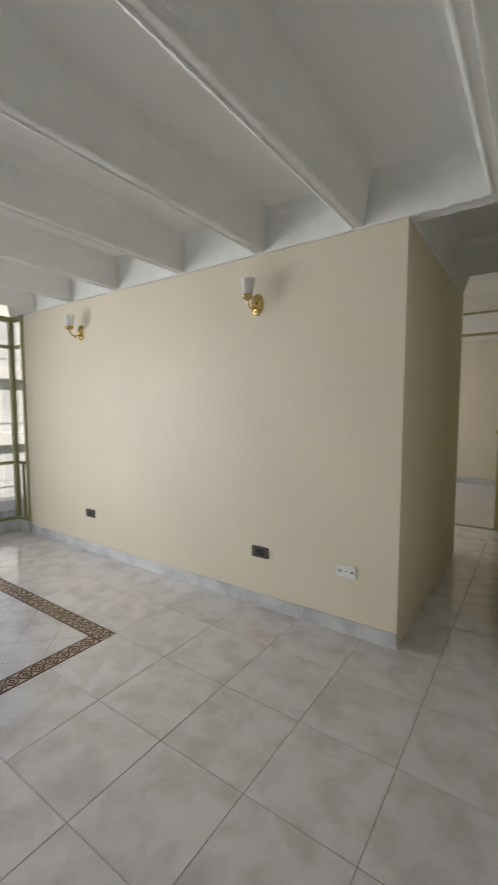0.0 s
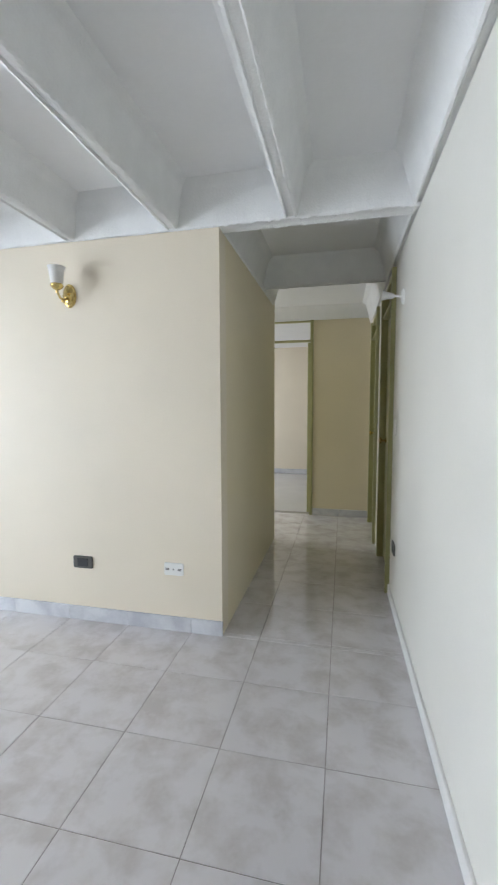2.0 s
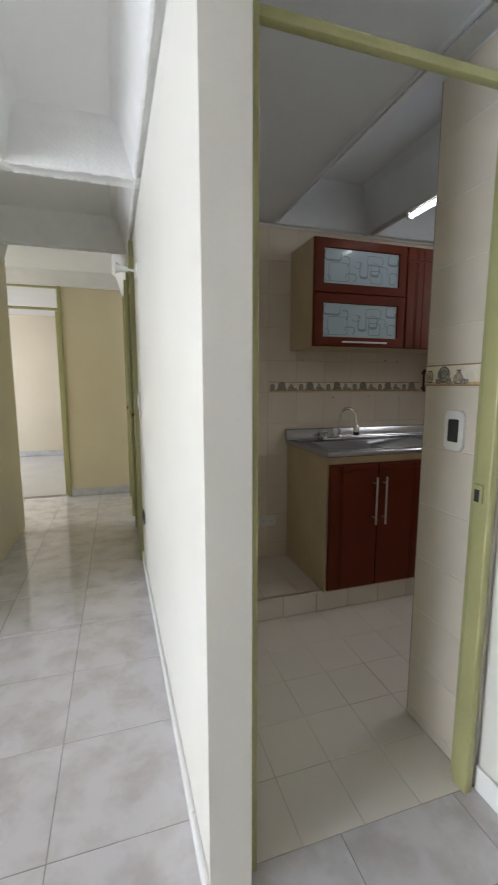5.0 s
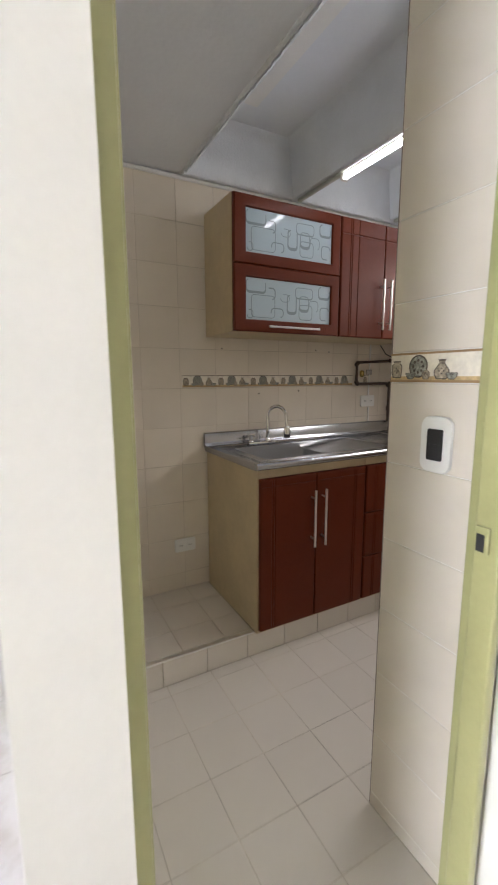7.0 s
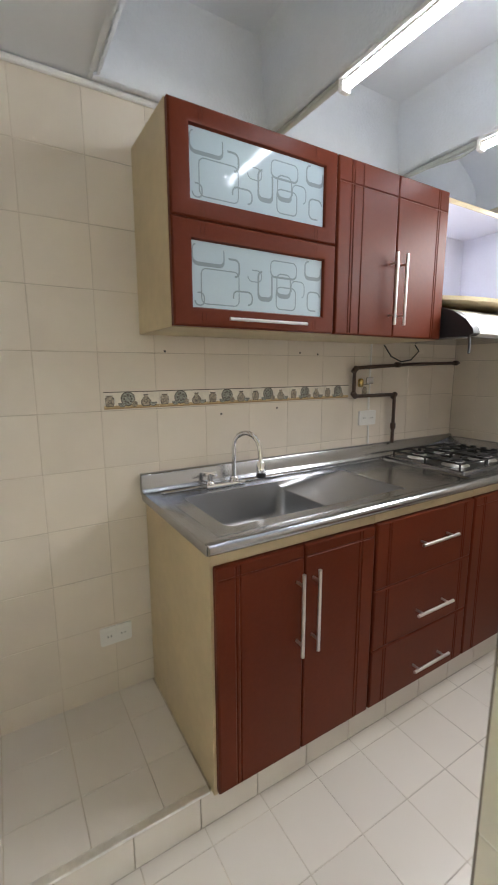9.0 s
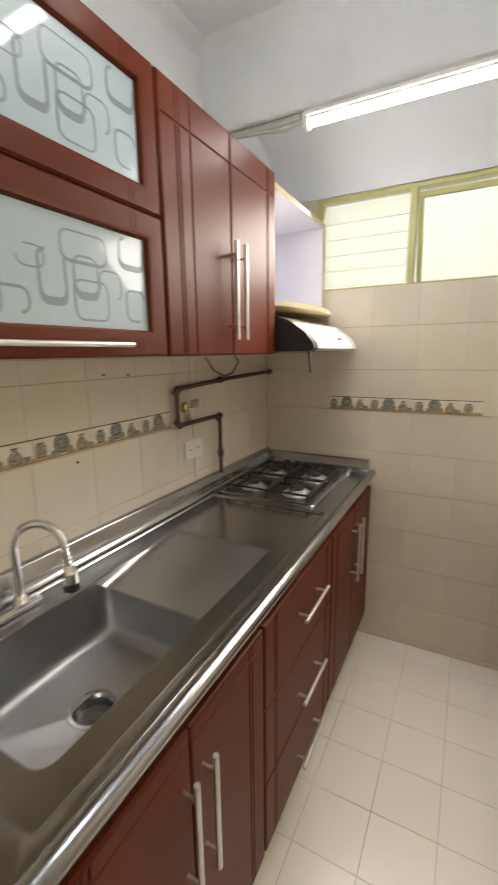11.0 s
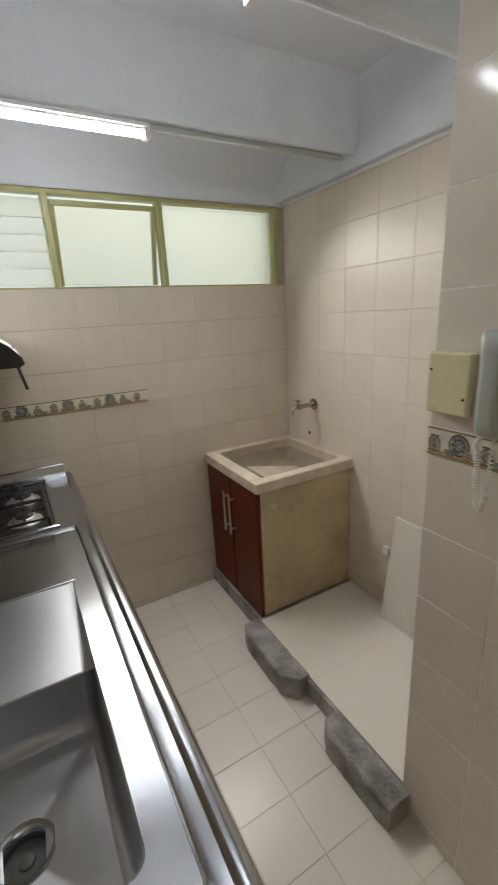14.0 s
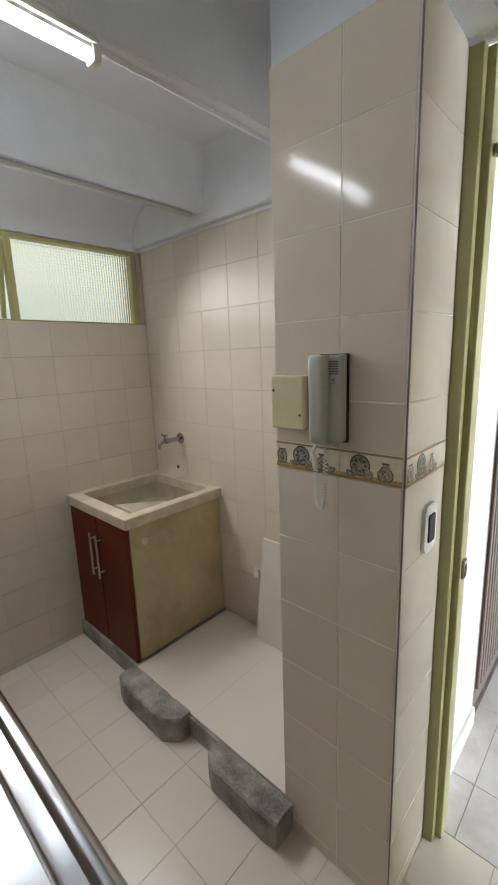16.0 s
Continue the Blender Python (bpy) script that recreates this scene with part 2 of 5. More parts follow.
M_GATE = plain("brown_grooved_metal_door", (0.22, 0.18, 0.16), 0.4, 0.4, vary=0.1)
M_SHADE = plain("frosted_white_glass_shade", (0.88, 0.87, 0.84), 0.35, vary=0.03, bump=0)
nodes_of(M_SHADE)[2].inputs["Transmission Weight"].default_value = 0.45
nodes_of(M_RED)[2].inputs["Specular IOR Level"].default_value = 0.15
# cream paint with the yellow-green bounce light of the hall mixed into its colour
M_HALL = plain("cream_wall_with_bounce_tint", (0.735, 0.655, 0.465), 0.55, vary=0.035, scale=1.4, fine=140, bump=0.12)
nodes_of(M_TILE)[2].inputs["Coat Weight"].default_value = 0.7
nodes_of(M_TILE)[2].inputs["Coat Roughness"].default_value = 0.04
nodes_of(M_TILE)[2].inputs["Coat IOR"].default_value = 1.6
# backdrop wall; a weak warm emission is added to brighten the kitchen window
M_WELL = plain("pale_light_well_with_glow", (0.85, 0.80, 0.62), 0.9, vary=0.12, scale=0.5)
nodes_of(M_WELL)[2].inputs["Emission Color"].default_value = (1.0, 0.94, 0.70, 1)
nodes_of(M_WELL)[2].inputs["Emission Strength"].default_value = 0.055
M_FACADE = plain("white_facade_paint", (0.86, 0.85, 0.82), 0.7, vary=0.08, scale=0.6)
M_FGLASS = plain("curtained_window_glass", (0.74, 0.76, 0.77), 0.25, vary=0.2, scale=0.8, bump=0)
M_RAIL = plain("grey_railing_metal", (0.62, 0.63, 0.62), 0.4, vary=0.1)
M_GROUND = plain("grey_courtyard_paving", (0.28, 0.27, 0.25), 0.9, vary=0.2, scale=0.5)
M_FROST = plain("frosted_cabinet_glass", (0.42, 0.515, 0.56), 0.42, vary=0.03, scale=4, bump=0)
nodes_of(M_FROST)[2].inputs["Specular IOR Level"].default_value = 0.25
M_FROSTLINE = plain("clear_pattern_on_glass", (0.215, 0.265, 0.285), 0.42, vary=0.05, bump=0)
nodes_of(M_FROST)[2].inputs["Coat Weight"].default_value = 0.6
nodes_of(M_FROST)[2].inputs["Coat Roughness"].default_value = 0.08
M_RIB = glass("ribbed_window_glass", (1.0, 0.96, 0.86), 0.25, ribs=420)
M_LOUVRE = glass("frosted_louvre_glass", (0.98, 0.96, 0.91), 0.55)
M_CLEAR = glass("clear_window_glass", (0.97, 0.98, 0.98), 0.0)
M_TUBE = glow("lit_led_tube", (0.90, 0.95, 1.0), TUBE_E)


# ---------- mesh helpers ----------
ORIGIN = {}


def thing(name, at, label, category, group="", kind=""):
    ob = new(name)
    ob.empty_display_size = 0.1
    ob.location = at
    ORIGIN[ob] = Vector(at)
    return tagged(ob, label, category, group, kind)


def finish(bm, name, material, smooth=40):
    me = bpy.data.meshes.new(name)
    bmesh.ops.recalc_face_normals(bm, faces=bm.faces[:])
    if smooth:
        for f in bm.faces:
            f.smooth = True
        for e in bm.edges:
            if len(e.link_faces) == 2:
                a, b = (f.calc_area() for f in e.link_faces)
                bend = e.calc_face_angle(0.0)
                # a thin bevel keeps the broad face beside it flat
                e.smooth = not (bend > radians(smooth) or (bend > radians(15) and max(a, b) > 8 * min(a, b)))
    bm.to_mesh(me)
    bm.free()
    me.materials.append(material)
    return me


def part(name, bm, material, parent, label="", smooth=40):
    """One mesh under a thing or a part; the bmesh is in world coordinates."""
    o = ORIGIN[parent]
    bmesh.ops.translate(bm, verts=bm.verts[:], vec=-o)
    ob = new(name, finish(bm, name, material, smooth))
    ob.parent = parent
    ORIGIN[ob] = o
    return tagged(ob, label)


def solid(name, bm, material, label="", category="", group="", kind="", smooth=40):
    """A thing or a piece of the setting that is one mesh."""
    ob = new(name, finish(bm, name, material, smooth))
    ORIGIN[ob] = Vector((0, 0, 0))
    return tagged(ob, label, category, group, kind)


def box(x0, x1, y0, y1, z0, z1, bevel=0.0, bm=None, segments=2):
    bm = bm or bmesh.new()
    vs = [bm.verts.new((x, y, z)) for z in (z0, z1) for y in (y0, y1) for x in (x0, x1)]
    fs = [bm.faces.new([vs[i] for i in f]) for f in ((0, 2, 3, 1), (4, 5, 7, 6), (0, 1, 5, 4), (2, 6, 7, 3), (0, 4, 6, 2), (1, 3, 7, 5))]
    if bevel:
        es = list({e for f in fs for e in f.edges})
        bmesh.ops.bevel(bm, geom=es, offset=bevel, segments=segments, profile=0.5, affect="EDGES", clamp_overlap=True)
    return bm


def tube(points, r, seg=10, bm=None, radii=None):
    """A round bar swept along a line of points."""
    bm = bm or bmesh.new()
    pts = [Vector(p) for p in points]
    rings, up = [], None
    for i, p in enumerate(pts):
        d = (pts[min(i + 1, len(pts) - 1)] - pts[max(i - 1, 0)]).normalized()
        if up is None:
            up = d.orthogonal().normalized()
        up = (up - d * up.dot(d))
        up = up.normalized() if up.length > 1e-5 else d.orthogonal().normalized()
        side = d.cross(up)
        rr = radii[i] if radii else r
        rings.append([bm.verts.new(p + up * (rr * math.cos(2 * math.pi * k / seg)) + side * (rr * math.sin(2 * math.pi * k / seg))) for k in range(seg)])
    for a, b in zip(rings, rings[1:]):
        for k in range(seg):
            bm.faces.new((a[k], a[(k + 1) % seg], b[(k + 1) % seg], b[k]))
    bm.faces.new(rings[0])
    bm.faces.new(rings[-1][::-1])
    return bm


def lathe(profile, at, axis=(0, 0, 1), seg=24, bm=None, open_start=False):
    """Turns (radius, height) pairs round an axis through a place."""
    bm = bm or bmesh.new()
    q = Vector((0, 0, 1)).rotation_difference(Vector(axis))
    at = Vector(at)
    rings = []
    for r, h in profile:
        rings.append([bm.verts.new(at + q @ Vector((max(r, 0.0004) * math.cos(2 * math.pi * k / seg), max(r, 0.0004) * math.sin(2 * math.pi * k / seg), h))) for k in range(seg)])
    for a, b in zip(rings, rings[1:]):
        for k in range(seg):
            bm.faces.new((a[k], a[(k + 1) % seg], b[(k + 1) % seg], b[k]))
    if not open_start:
        bm.faces.new(rings[0])
    bm.faces.new(rings[-1])
    return bm


def rounded(cx, cy, w, h, r, n=5):
    """The outline of a rectangle with round corners, as pairs."""
    pts = []
    for k, (sx, sy) in enumerate(((1, 1), (-1, 1), (-1, -1), (1, -1))):
        for i in range(n + 1):
            a = math.pi / 2 * (k + i / n)
            pts.append((cx + sx * (w / 2 - r) + r * math.cos(a), cy + sy * (h / 2 - r) + r * math.sin(a)))
    return pts


def loft(loops, bm=None, caps=(True, True)):
    bm = bm or bmesh.new()
    rings = [[bm.verts.new(p) for p in lp] for lp in loops]
    for a, b in zip(rings, rings[1:]):
        for k in range(len(a)):
            bm.faces.new((a[k], a[(k + 1) % len(a)], b[(k + 1) % len(a)], b[k]))
    if caps[0]:
        bm.faces.new(rings[0])
    if caps[1]:
        bm.faces.new(rings[-1])
    return bm


def arc(center, r, a0, a1, n, plane="xz"):
    out = []
    for i in range(n + 1):
        a = radians(a0 + (a1 - a0) * i / n)
        u, v = r * math.cos(a), r * math.sin(a)
        c = Vector(center)
        out.append(c + (Vector((u, 0, v)) if plane == "xz" else Vector((0, u, v)) if plane == "yz" else Vector((u, v, 0))))
    return out


TILE_MESH = {}


def tile_mesh(w, h, d, axis, material):
    """A tile w by h and d thick with chamfered edges; its front looks along axis."""
    key = (round(w, 3), round(h, 3), d, axis, material.name)
    if key not in TILE_MESH:
        c = min(0.0010, w / 4, h / 4)
        bm = bmesh.new()
        ax = {"z": lambda u, v, t: (u, v, t), "+y": lambda u, v, t: (u, t, v), "-y": lambda u, v, t: (u, -t, v),
              "-x": lambda u, v, t: (-t, u, v), "+x": lambda u, v, t: (t, u, v)}[axis]
        loops = [[ax(*p, 0) for p in ((-w / 2, -h / 2), (w / 2, -h / 2), (w / 2, h / 2), (-w / 2, h / 2))],
                 [ax(*p, d - c) for p in ((-w / 2, -h / 2), (w / 2, -h / 2), (w / 2, h / 2), (-w / 2, h / 2))],
                 [ax(*p, d) for p in ((c - w / 2, c - h / 2), (w / 2 - c, c - h / 2), (w / 2 - c, h / 2 - c), (c - w / 2, h / 2 - c))]]
        loft(loops, bm)
        TILE_MESH[key] = finish(bm, "tile", material, 0)
    return TILE_MESH[key]


def tiles(parent, name, us, vs, axis, plane, material, gap=0.003, d=0.006, keep=None, upright=None):
    """Lays tiles between the lines us and vs on a plane; each is an object of its own."""
    for a, b in zip(us, us[1:]):
        for c, e in zip(vs, vs[1:]):
            u, v = (a + b) / 2, (c + e) / 2
            if b - a < 0.012 or e - c < 0.012 or (keep and not keep(u, v)):
                continue
            ob = new(name, tile_mesh(b - a - (upright or gap), e - c - gap, d, axis, material))
            wob = random.uniform(-0.0004, 0.0004)
            ob.location = {"z": (u, v, plane + wob), "+y": (u, plane + wob, v), "-y": (u, plane + wob, v), "+x": (plane + wob, u, v), "-x": (plane + wob, u, v)}[axis]
            ob.parent = parent


def lines(lo, hi, at, step):
    """Joint lines from lo to hi that pass through at."""
    k = math.ceil((lo - at) / step + 0.02)
    out = [lo]
    while at + k * step < hi - 0.02:
        if at + k * step > lo + 0.02:
            out.append(at + k * step)
        k += 1
    return out + [hi]


# ---------- the large structure ----------
ZB, ZS, ZK = 2.20, 2.41, 2.44        # beam undersides, living slab, kitchen slab
STEP = 0.389

# floors: a grout bed, tiles on it
floor = solid("floor", box(-2.97, 2.86, -1.6, 4.22, -0.2, -0.0018), M_GROUT, "polished grey marbled stoneware tile floor", "floor", kind="structure")
floor_hall = solid("floor_hall", box(-1.6, 2.03, 4.22, 7.0, -0.2, -0.0018), M_GROUT, "grey marbled tile hallway floor", "floor", kind="structure")
floor_bedroom = solid("floor_bedroom", box(-1.6, 3.2, 7.0, 10.0, -0.2, -0.002), M_BEDFLOOR, "shiny pale tiled bedroom floor", "floor", kind="structure")
floor_kitchen = solid("floor_kitchen", box(2.03, 4.76, 2.8, 4.5, -0.2, -0.0013), M_FGROUT, "cream ceramic tile kitchen floor", "floor", kind="structure")

# walls
wall_north = solid("wall_north", box(-2.74, 0.94, 4.10, 4.22, 0, ZB), M_CREAM, "plain cream painted wall", "wall", kind="structure")
# unseen wall west of the hall, its opening added to let the fill lamp in
solid("wall_hall_recess_west", box(-1.72, -1.6, 5.8, 5.95, 0, ZS, bm=box(-1.72, -1.6, 6.8, 7.0, 0, ZS, bm=box(-1.72, -1.6, 5.95, 6.8, 0, 0.6, bm=box(-1.72, -1.6, 5.95, 6.8, 2.0, ZS)))), M_WHITE_WALL, "unseen pale wall with an opening added for the hall fill light", "wall", kind="structure")
solid("wall_hall_west", box(0.82, 0.94, 4.22, 5.8, 0, ZB, bm=box(-1.6, 0.94, 5.8, 5.9, 0, ZS)), M_HALL, "cream painted hallway wall", "wall", kind="structure")
wall_hall_end = solid("wall_hall_end", box(1.235, 2.04, 6.88, 7.0, 0, ZS, bm=box(0.16, 0.42, 6.88, 7.0, 0, ZS, bm=box(0.42, 1.235, 6.88, 7.0, 2.285, ZS))), M_HALL, "cream painted end wall of hallway", "wall", kind="structure")
def askew(y):
    """How far the partition has drifted from square at y."""
    return -0.013 * (y - 2.745)


bm = box(1.930, 2.034, 2.745, 4.85, 0, ZB)
box(1.930, 2.034, 4.85, 5.62, 2.17, ZB, bm=bm)
box(1.930, 2.034, 5.62, 5.92, 0, ZB, bm=bm)
box(1.930, 2.034, 5.92, 6.70, 2.17, ZB, bm=bm)
box(1.930, 2.034, 6.70, 6.88, 0, ZB, bm=bm)
for v in bm.verts:
    v.co.x += askew(v.co.y) if v.co.x < 2.0 else 0.0
wall_partition = solid("wall_partition", bm, M_WHITE_WALL, "pale ivory painted partition wall", "wall", kind="structure")
solid("wall_entrance", box(2.79, 2.93, 2.30, 2.796, 0, ZS, bm=box(2.86, 2.93, 1.30, 2.30, 0, 2.1, bm=box(2.79, 2.93, 1.30, 2.30, 2.1, ZS, bm=box(2.79, 2.93, -1.6, 1.30, 0, ZS)))), M_WHITE_WALL, "pale ivory painted entrance wall", "wall", kind="structure")
solid("wall_south", box(-2.97, 2.93, -1.72, -1.6, 0, ZS), M_CREAM, "plain cream painted wall", "wall", kind="structure")
wall_back = solid("wall_kitchen_back", box(2.035, 4.76, 4.3962, 4.52, 0, ZK), M_KGROUT, "beige tiled kitchen wall behind the counter", "wall", kind="structure")
bm = box(4.6412, 4.78, 2.4, 4.3962, 0, 1.748)
box(4.646, 4.78, 2.4, 2.53, 1.748, 2.15, bm=bm)
box(4.646, 4.78, 4.14, 4.401, 1.748, 2.15, bm=bm)
wall_window = solid("wall_kitchen_window", bm, M_KGROUT, "beige tiled kitchen wall below the high window", "wall", kind="structure")
solid("wall_above_kitchen_window", box(4.644, 4.78, 2.4, 4.52, 2.152, ZK), M_KPLASTER, "white plaster above the kitchen window", "wall", kind="structure")
wall_tap = solid("wall_kitchen_laundry", box(2.93, 4.6412, 2.38, 2.4988, 0, ZK), M_KGROUT, "beige tiled laundry corner wall", "wall", kind="structure")
wall_pillar = solid("wall_kitchen_pillar", box(2.7832, 3.1408, 2.80, 3.1158, 0, 2.192, bm=box(2.796, 3.1408, 2.4988, 2.7998, 0, 2.192)), M_PGROUT, "tiled wall stub beside the kitchen door", "wall", kind="structure")
solid("wall_pillar_top", box(2.79, 3.137, 2.80, 3.112, 2.192, ZK, bm=box(2.796, 3.137, 2.494, 2.7998, 2.192, ZK)), M_KPLASTER, "white plaster above the tiled stub", "wall", kind="structure")
wall_kleft = solid("wall_kitchen_left", box(2.035, 2.052, 2.86, 4.401, 0, 2.2), M_WTILE, "beige tiled wall behind the open door", "wall", kind="structure")
# bedroom shell
solid("wall_bedroom_north", box(-1.6, 3.2, 9.95, 10.07, 0, ZS), M_CREAM, "cream bedroom wall", "wall", kind="structure")
bm = box(-1.72, -1.6, 7.0, 7.6, 0, ZS)
box(-1.72, -1.6, 9.6, 10.07, 0, ZS, bm=bm)
box(-1.72, -1.6, 7.6, 9.6, 0, 0.55, bm=bm)
box(-1.72, -1.6, 7.6, 9.6, 2.05, ZS, bm=bm)
solid("wall_bedroom_west", bm, M_CREAM, "cream bedroom window wall", "wall", kind="structure")
solid("wall_bedroom_east", box(3.2, 3.32, 6.9, 10.07, 0, ZS), M_CREAM, "cream bedroom wall", "wall", kind="structure")
solid("wall_bedroom_south", box(-1.72, 0.16, 6.88, 7.0, 0, ZS, bm=box(2.04, 3.2, 6.88, 7.0, 0, ZS)), M_WHITE_WALL, "pale bedroom wall", "wall", kind="structure")

# ceilings
solid("ceiling", box(-3.2, 2.95, -1.75, 4.10, ZS, ZS + 0.2), M_PLASTER, "white plastered ribbed concrete ceiling", "ceiling", kind="structure")
bm = box(-1.7, 2.05, 4.10, 7.0, ZS, ZS + 0.2)
solid("ceiling_hall", bm, M_PLASTER, "white plastered hallway ceiling", "ceiling", kind="structure")
solid("ceiling_bedroom", box(-1.75, 3.35, 7.0, 10.1, ZS, ZS + 0.2), M_PLASTER, "white bedroom ceiling", "ceiling", kind="structure")
solid("ceiling_kitchen", box(2.0, 4.8, 2.35, 4.55, ZK, ZK + 0.2), M_KPLASTER, "white plastered kitchen ceiling", "ceiling", kind="structure")


def beam(name, p0, p1, width, zb, zs, spread=0.035, label="white stuccoed concrete ceiling rib with ragged edges", rough=0.0045, seed=0, material=None):
    """A tapered rib from p0 to p1 with uneven lower edges and a hollow curve into the slab."""
    d = Vector((p1[0] - p0[0], p1[1] - p0[1], 0))
    n = max(2, int(d.length / 0.009))
    side = Vector((d.y, -d.x, 0)).normalized()
    h = zs - zb
    prof = [(-width / 2 - spread - 0.05, zs + 0.01), (-width / 2 - spread - 0.045, zs - 0.004), (-width / 2 - spread - 0.015, zs - 0.018), (-width / 2 - spread, zs - 0.05),
            (-width / 2 - 0.012, zb + 0.045), (-width / 2 - 0.004, zb + 0.018), (-width / 2, zb + 0.004), (-width / 2 + 0.010, zb), (-width / 4, zb + 0.009), (0, zb + 0.005)]
    prof += [(-a, b) for a, b in prof[-2::-1]]
    bm = bmesh.new()
    loops = []
    for i in range(n + 1):
        c = Vector((p0[0], p0[1], 0)) + d * (i / n)
        lp = []
        for j, (u, z) in enumerate(prof):
            k = 1.0 if z < zb + 0.02 else 0.25 if z < zb + 0.05 else 0.0
            w = 0.22 * noise.noise_vector((c.x * 7 + j * 7.3 + seed, c.y * 7, j * 3.1 + seed)) + 0.75 * noise.noise_vector((c.x * 93 + j * 5, c.y * 93 + seed, j * 2.7))
            lp.append(c + side * (u + rough * k * w.x) + Vector((0, 0, z + rough * k * w.z)))
        loops.append(lp)
    loft(loops, bm)
    return solid(name, bm, material or M_ROUGH, label, "ceiling beam", "ceiling ribs", "structure", smooth=50)


for i, x in enumerate((1.315, 0.69, 0.085, -0.565, -1.265, -1.88, -2.47)):
    beam("ceiling_beam", (x, -1.6), (x, 4.09), 0.062, ZB, ZS, seed=i * 11)
beam("ceiling_beam", (1.955, -1.6), (1.955 + askew(6.88), 6.88), 0.075, ZB, ZS, spread=0.05, rough=0.003, seed=91)
beam("ceiling_beam", (-2.95, 4.13), (1.93, 4.13), 0.10, ZB - 0.003, ZS, spread=0.03, seed=77)
beam("ceiling_beam", (0.95, 5.27), (1.92, 5.27), 0.06, ZB + 0.002, ZS, seed=55)
beam("ceiling_beam", (0.3, 6.86), (1.92, 6.86), 0.05, 2.27, ZS, seed=56, rough=0.002)
beam("ceiling_beam", (0.90, 4.2), (0.90, 5.8), 0.10, ZB, ZS, spread=0.05, rough=0.002, seed=57)
# kitchen: a flat low strip by the door, two ribs, cornices
bm = box(2.0, 2.712, 2.80, 4.40, 2.203, ZK, bevel=0.006)
solid("ceiling_soffit", bm, M_KPLASTER, "low white stuccoed ceiling strip", "ceiling", kind="structure")
solid("ceiling_door_soffit", box(2.722, 2.79, 2.80, 3.10, 2.205, ZK), M_ROUGH, "low white stuccoed ceiling strip by the door", "ceiling", kind="structure")
beam("ceiling_beam", (2.704, 2.82), (2.704, 4.40), 0.03, 2.197, ZK, spread=0.0, seed=25, rough=0.005, material=M_KROUGH)
beam("ceiling_beam", (3.34, 2.49), (3.34, 4.40), 0.06, 2.19, ZK, seed=21, rough=0.003, material=M_KROUGH)
beam("ceiling_beam", (4.05, 2.49), (4.05, 4.40), 0.06, 2.205, ZK, seed=22, rough=0.003, material=M_KROUGH)
beam("ceiling_beam", (2.70, 4.37), (4.64, 4.37), 0.05, 2.19, ZK, spread=0.02, seed=23, rough=0.002, material=M_KROUGH)
beam("ceiling_beam", (2.78, 2.52), (4.64, 2.52), 0.05, 2.165, ZK, spread=0.02, seed=24, rough=0.002, material=M_KROUGH)

# a hollow cove that runs down from the slab to the kitchen window
prof = [(4.085 + 0.557 * math.sin(math.pi / 2 * i / 14) ** 1.15, 2.156 + 0.27 * math.cos(math.pi / 2 * i / 14)) for i in range(15)]
prof += [(4.643, ZK - 0.002), (4.085, ZK - 0.002)]
solid("ceiling_cove", loft([[(x, y, z) for x, z in prof] for y in (2.50, 3.0, 3.6, 4.39)]), M_KPLASTER, "smooth white plaster cove above the kitchen window", "ceiling", kind="structure", smooth=50)

# living-room window wall: kerb, frame, corner pane
solid("wall_west", box(-3.09, -2.97, -1.72, 0.58, 0, ZS), M_CREAM, "plain cream painted wall", "wall", kind="structure")
solid("window_kerb", box(-3.05, -2.93, 0.58, 4.2, 0, 0.12, bevel=0.006, bm=box(-2.93, -2.75, 4.07, 4.17, 0, 0.12, bevel=0.006)), M_SKIRT, "grey marble kerb under the window", "window kerb", kind="structure")
win = thing("window_1", (-2.97, 1.2, 0.12), "full-height corner window with olive green metal frame", "window", kind="structure")
for z0, z1 in ((0.12, 0.15), (0.70, 0.73), (1.885, 1.915), (2.15, 2.20)):
    part("window_frame", box(-3.0, -2.955, 0.58, 4.10, z0, z1, bevel=0.003), M_GREEN, win)
    part("window_frame", box(-2.955, -2.75, 4.09, 4.13, z0, z1, bevel=0.003), M_GREEN, win)
for y in (0.6, 1.8, 3.0, 4.09):
    part("window_frame", box(-3.005, -2.95, y - 0.02, y + 0.025, 0.12, 2.2, bevel=0.003), M_GREEN, win)
for x in (-2.768,):
    part("window_frame", box(x - 0.012, x + 0.018, 4.085, 4.135, 0.12, 2.2, bevel=0.003), M_GREEN, win)
part("window_frame", box(-2.875, -2.86, 4.095, 4.125, 0.15, 0.70, bevel=0.002), M_GREEN, win)
p = part("pane", box(-2.982, -2.976, 0.63, 4.08, 0.15, 2.16), M_CLEAR, win)
p.visible_shadow = False
p = part("pane", box(-2.95, -2.78, 4.107, 4.113, 0.15, 2.16), M_CLEAR, win)
p.visible_shadow = False

# kitchen window: louvres, tilted sash, ribbed pane
win = thing("window_2", (4.66, 3.33, 1.75), "high kitchen window with glass louvres and ribbed panes in green metal", "window", kind="structure")
part("window_frame", box(4.65, 4.70, 2.53, 4.14, 2.132, 2.15, bevel=0.003), M_GREEN_WIN, win)
part("window_sill", box(4.65, 4.70, 2.53, 4.14, 1.7485, 1.757, bevel=0.003), M_GREEN_WIN, win)
for y in (2.547, 3.21, 3.715, 4.125):
    part("window_frame", box(4.648, 4.702, y - 0.014, y + 0.014, 1.752, 2.148, bevel=0.003), M_GREEN_WIN, win)
p = part("pane", box(4.672, 4.678, 2.561, 3.196, 1.757, 2.132), M_RIB, win)
